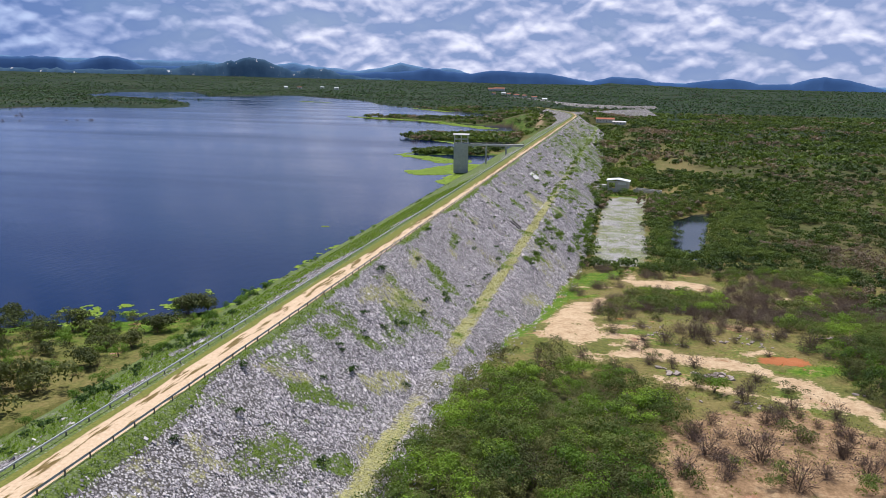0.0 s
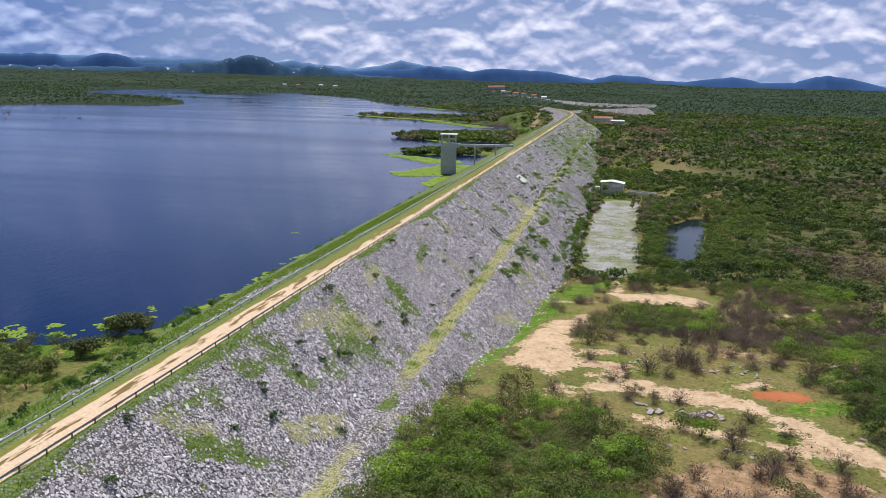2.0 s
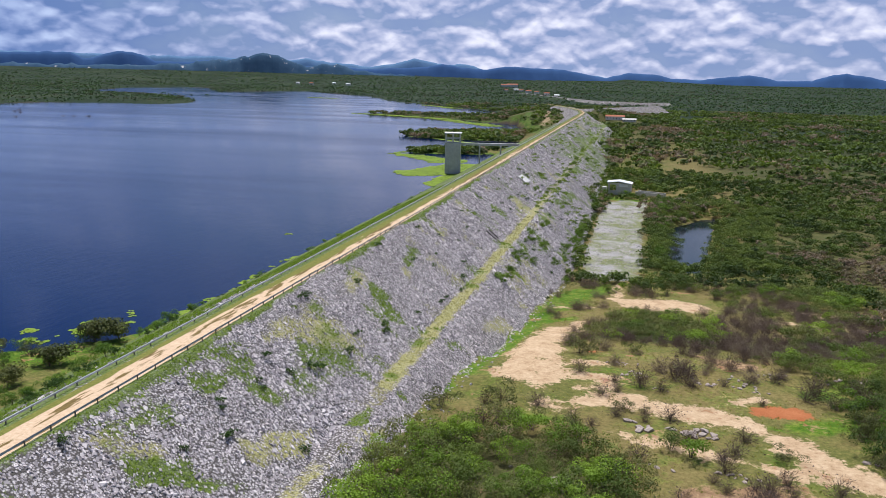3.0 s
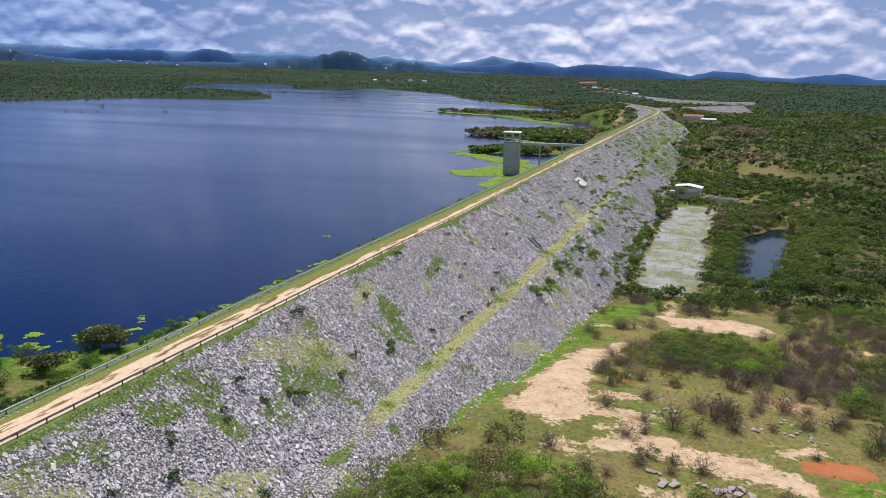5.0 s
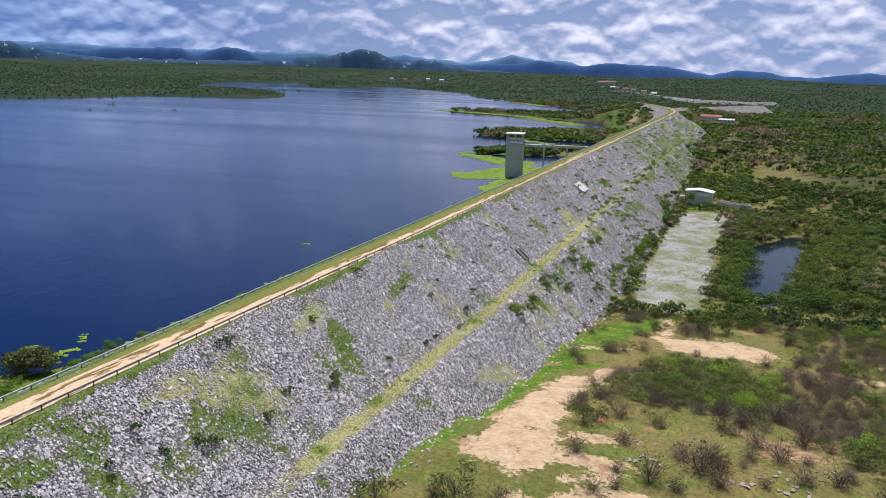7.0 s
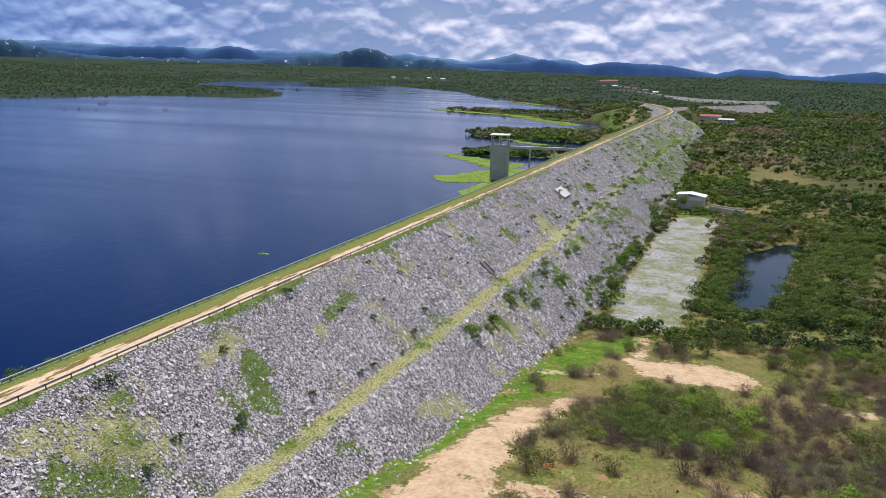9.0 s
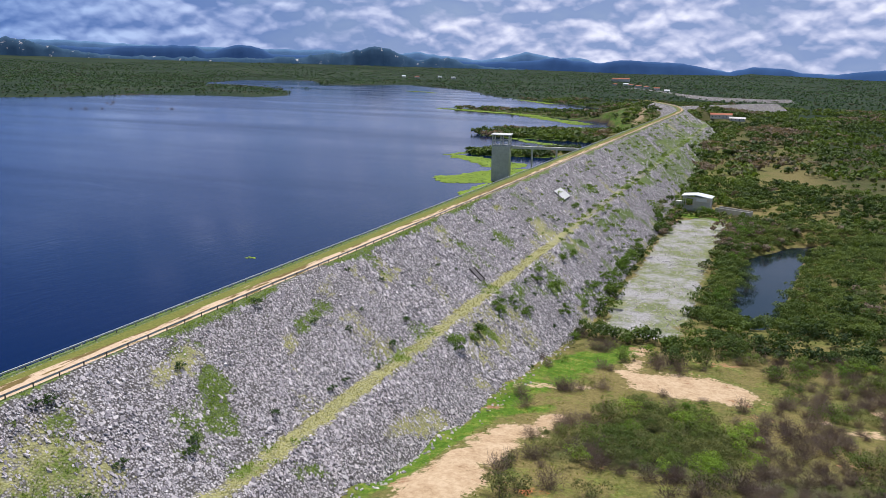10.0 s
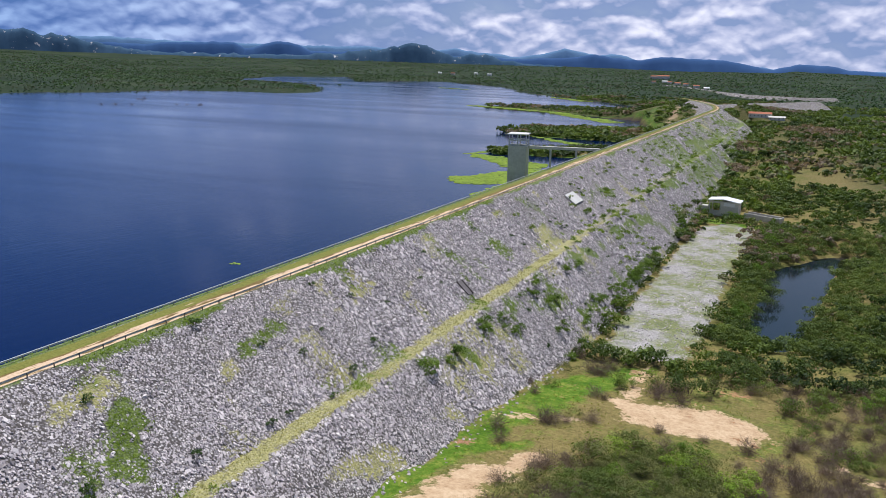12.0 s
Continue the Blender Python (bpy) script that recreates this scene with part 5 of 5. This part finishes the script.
for x, y, l, d, hgt, turn, roof in ((27, 1080, 24, 9, 3.6, 6, None), (46, 1068, 17, 7, 2.6, 4, PLASTER), (-190, 2080, 14, 9, 4, 10, None), (-230, 2180, 12, 9, 4, -20, None),
                                    (-265, 2260, 16, 10, 4, 30, None), (-300, 2350, 12, 8, 4, 5, None), (-330, 2440, 14, 9, 4, 15, WHITE), (-355, 2400, 11, 8, 4, 40, None), (-150, 1960, 12, 9, 4, 0, WHITE),
                                    (-420, 2900, 40, 16, 9, 5, None), (-455, 2930, 26, 14, 7, -10, None), (-1180, 2800, 16, 10, 5, 0, None), (-1260, 2850, 14, 10, 5, 20, WHITE), (-1120, 2880, 14, 9, 5, 0, WHITE), (-1010, 2750, 16, 9, 5, 0, WHITE)):
    house(x, y, at_ground(x, y) + (2.5 if y > 2000 else 0.3), l, d, hgt, turn, roof, "small pale house with a red tiled roof" if roof is None else "small pale house with a white roof")

# ---------------------------------------------------------------- slab and dark strip on the dam face
tilt = math.degrees(math.atan2(13.8 - 0.55, 23.2 - 4.3))
s = empty("concrete_slab", pose(13.9 + float(centre(388)), 388, float(dam_z(13.9)) + 0.6, 0, tilt, 0), label="pale square concrete slab lying on the dam face", category="slab")
boxed("slab", (-2.6, 2.6, -5.0, 5.0, -0.3, 0.15), PALE, s, "", 0.05)
# a dark strip among the stones; bed and kerbs are invented for it
c = empty("drain_chute", pose(20.0 + float(centre(277)), 277, float(dam_z(20.0)) + 0.2, 0, tilt, -14), label="short dark stone strip down the dam face", category="drain")
boxed("bed", (-2.2, 2.2, -0.7, 0.7, -0.4, 0.12), DARKROCK, c, "dark stone bed")
for sgn in (-1, 1):
    boxed("kerb", (-2.2, 2.2, sgn * 0.95 - 0.147, sgn * 0.95 + 0.147, -0.4, 0.34), DARKROCK, c, "", 0.03)


# ---------------------------------------------------------------- stones
def rock(seed, flat=0.55):
    """An angular broken stone, about one metre across: vertices and triangles."""
    q = np.random.default_rng(seed)
    bm = bmesh.new()
    bmesh.ops.create_icosphere(bm, subdivisions=1, radius=0.5)
    V = np.array([v.co[:] for v in bm.verts])
    bm.verts.index_update()
    F = np.array([[v.index for v in f.verts] for f in bm.faces])
    bm.free()
    V = np.sign(V) * np.abs(V) ** 0.75 * 0.62
    V = V * q.uniform(0.7, 1.2, V.shape) * np.array([1.0, q.uniform(0.6, 0.9), flat * q.uniform(0.7, 1.1)])
    a, b = q.uniform(-0.5, 0.5, 2)
    T = np.array(Matrix.Rotation(a, 3, "X") @ Matrix.Rotation(b, 3, "Y"))
    return V @ T.T, F


def block(seed):
    """A cheaper stone with twelve triangles."""
    q = np.random.default_rng(seed)
    V = np.array([(x, y, z) for x in (-0.55, 0.55) for y in (-0.38, 0.38) for z in (-0.22, 0.22)], float) * q.uniform(0.5, 1.15, (8, 3)) * np.array([1, q.uniform(0.7, 1.2), q.uniform(0.55, 1.1)])
    F = np.array([(0, 1, 3), (0, 3, 2), (4, 6, 7), (4, 7, 5), (0, 4, 5), (0, 5, 1), (2, 3, 7), (2, 7, 6), (1, 5, 7), (1, 7, 3)])
    T = np.array(Euler(q.uniform(-0.7, 0.7, 3)).to_matrix())
    return V @ T.T, F


def stone_spots(u0, u1, y0, y1, count, lo, hi, q):
    u, y = q.uniform(u0, u1, count), q.uniform(y0, y1, count)
    z = dam_z(u)
    bare = 1 - 0.82 * np.clip(grass_on_dam(u, y) * 1.3 - 0.2, 0, 1) - 0.6 * np.clip(dry_on_dam(u, y) * 1.3 - 0.25, 0, 1)
    ok = (q.uniform(0, 1, count) < bare) & (np.abs(u - 25.4) > 1.7)
    ok &= z > land_height(u + centre(y), y) - 0.7
    ok &= ~((np.abs(u - 13.9) < 3.4) & (np.abs(y - 388) < 6.0)) & ~((np.abs(u - 20) < 2.6) & (np.abs(y - 277) < 1.5))
    big_ = np.where(q.uniform(0, 1, count) < 0.06, 1.6, 1.0) * (1 + 0.32 * fractal(u, y, 14, 3, 44))
    size = (lo + (hi - lo) * q.uniform(0, 1, count) ** 1.8) * big_
    S = np.stack([u + centre(y), y, z + 0.09 * size, size], 1)
    return S[ok]


q = np.random.default_rng(77)
near = np.concatenate([stone_spots(4.2, 47, 50, 235, 76000, 0.20, 0.54, q), stone_spots(4.2, 47, 235, 330, 20000, 0.28, 0.70, q)])
mid_s = stone_spots(4.2, 47, 330, 640, 20000, 0.4, 0.85, q)
far_s = stone_spots(4.2, 47, 640, 1100, 9000, 0.6, 1.2, q)
up_s = stone_spots(-17, -6.5, 50, 200, 1400, 0.25, 0.6, q)
rocks = [rock(600 + i) for i in range(4)] + [block(604 + i) for i in range(14)]
blocks = [block(640 + i) for i in range(10)]
single = (near[:, 1] > 96) & (near[:, 1] < 118) & (near[:, 0] > 27)
chosen = np.flatnonzero(single)[:300]
rest = np.ones(len(near), bool)
rest[chosen] = False
ax, ay = q.uniform(40, 78, 5000), q.uniform(292, 485, 5000)
ok = (gravel_layer(ax, ay) > 0.45) & (ax > 47) & (fractal(ax, ay, 15, 3, 7) > -0.25)
flat_s = np.stack([ax, ay, land_height(ax, ay) + 0.02, q.uniform(0.2, 0.6, 5000)], 1)[ok]
tx, ty = 28 + 17 * q.uniform(0, 1, 9000), q.uniform(90, 300, 9000)
gap_ = land_height(tx, ty) - dam_z(tx - centre(ty))
ok = (gap_ > -0.3) & (q.uniform(0, 1, 9000) < np.exp(-np.maximum(gap_, 0) / 1.3) * 0.8)
toe_s = np.stack([tx, ty, land_height(tx, ty) + 0.04, q.uniform(0.25, 0.75, 9000)], 1)[ok]
loose_ = joined("gravel", "loose grey stones on the flat at the foot of the dam", np.concatenate([flat_s, toe_s]), blocks, STONE)
for spots_, kinds_ in ((np.concatenate([near[rest], up_s]), rocks[4:]), (np.concatenate([mid_s, far_s]), blocks)):
    ob = joined("riprap", "loose grey broken granite stones", spots_, kinds_, STONE, np.where(spots_[:, 0] > -4, -0.66, 0.48))
    ob.parent = dam
stone_meshes = [mesh_np("stone", *t, STONE) for t in rocks]
for i in chosen:
    ob = new("stone", stone_meshes[int(q.integers(0, 18))])
    ob.matrix_basis = pose(float(near[i, 0]), float(near[i, 1]), float(near[i, 2]), 0, 0, float(q.uniform(0, 360)))
    ob.scale = (float(near[i, 3]),) * 3
    ob.parent = dam

# boulders and outcrops on the open ground
boulder_meshes = [mesh_np("boulder", *rock(660 + i, 0.7), BOULDER) for i in range(5)]
for x, y, s, n in ((73, 153.6, 2.2, 12), (79, 154, 2.0, 10), (84, 140.5, 1.2, 9), (70, 140, 1.3, 6), (65.5, 185, 0.9, 12), (68.5, 179, 1.0, 16), (85, 178, 1.5, 10), (89, 181, 1.4, 8), (96, 187, 1.0, 7), (73, 172.5, 0.9, 5), (92, 176, 0.8, 6), (60, 130, 1.5, 4), (109, 188, 1.6, 4), (104, 150, 1.2, 3), (120, 240, 2.0, 3), (94, 332, 1.8, 4), (50, 134, 1.4, 2)):
    for i in range(n):
        px, py = x + q.normal(0, 1.6 * s), y + q.normal(0, 0.55 * s)
        w = s * q.uniform(0.5, 1.25)
        ob = new("boulder", boulder_meshes[int(q.integers(0, 5))])
        ob.matrix_basis = pose(float(px), float(py), at_ground(px, py) + 0.05 * w, 0, 0, float(q.uniform(0, 360)))
        ob.scale = (w * 1.25, w, w * 0.85)
        tagged(ob, "grey granite boulder half sunk in the ground", "boulder", "boulders below the dam")


# ---------------------------------------------------------------- saddle dam beyond the crest's end
def saddle_dam(line, top, label):
    seg = np.concatenate([[0], np.cumsum([math.dist(a, b) for a, b in zip(line, line[1:])])])
    t = np.arange(0, seg[-1], 8.0)
    px, py = np.interp(t, seg, [p[0] for p in line]), np.interp(t, seg, [p[1] for p in line])
    dx, dy = np.gradient(px), np.gradient(py)
    n = np.hypot(dx, dy)
    prof = np.array([(-26, -13), (-14, -6.5), (-3.5, 0), (3.5, 0), (16, -6.5), (30, -14)], float)
    V = np.stack([px[:, None] + (dy / n)[:, None] * prof[None, :, 0], py[:, None] - (dx / n)[:, None] * prof[None, :, 0],
                  np.broadcast_to(prof[None, :, 1], (len(t), 6)) + top + 0.5 * fractal(px, py, 30, 2, 6)[:, None]], 2).reshape(-1, 3)
    i = (np.arange(len(t) - 1)[:, None] * 6 + np.arange(5)[None]).ravel()
    return tagged(new("saddle_dam", mesh_np("saddle_dam", V, np.stack([i, i + 1, i + 7, i + 6], 1), DAM, {"grass": np.full(len(V), 0.22), "dry": np.full(len(V), 0.3)})), label, "dike", kind="structure")


saddle_dam([(-330, 2330), (-215, 2120), (-90, 1790), (-30, 1690), (60, 1650), (110, 1680)], -9.5, "low grey rockfill dike beyond the end of the crest")
saddle_dam([(-30, 1108), (5, 1190), (48, 1262), (85, 1320)], -4.0, "grey rockfill dike joining the end of the crest")
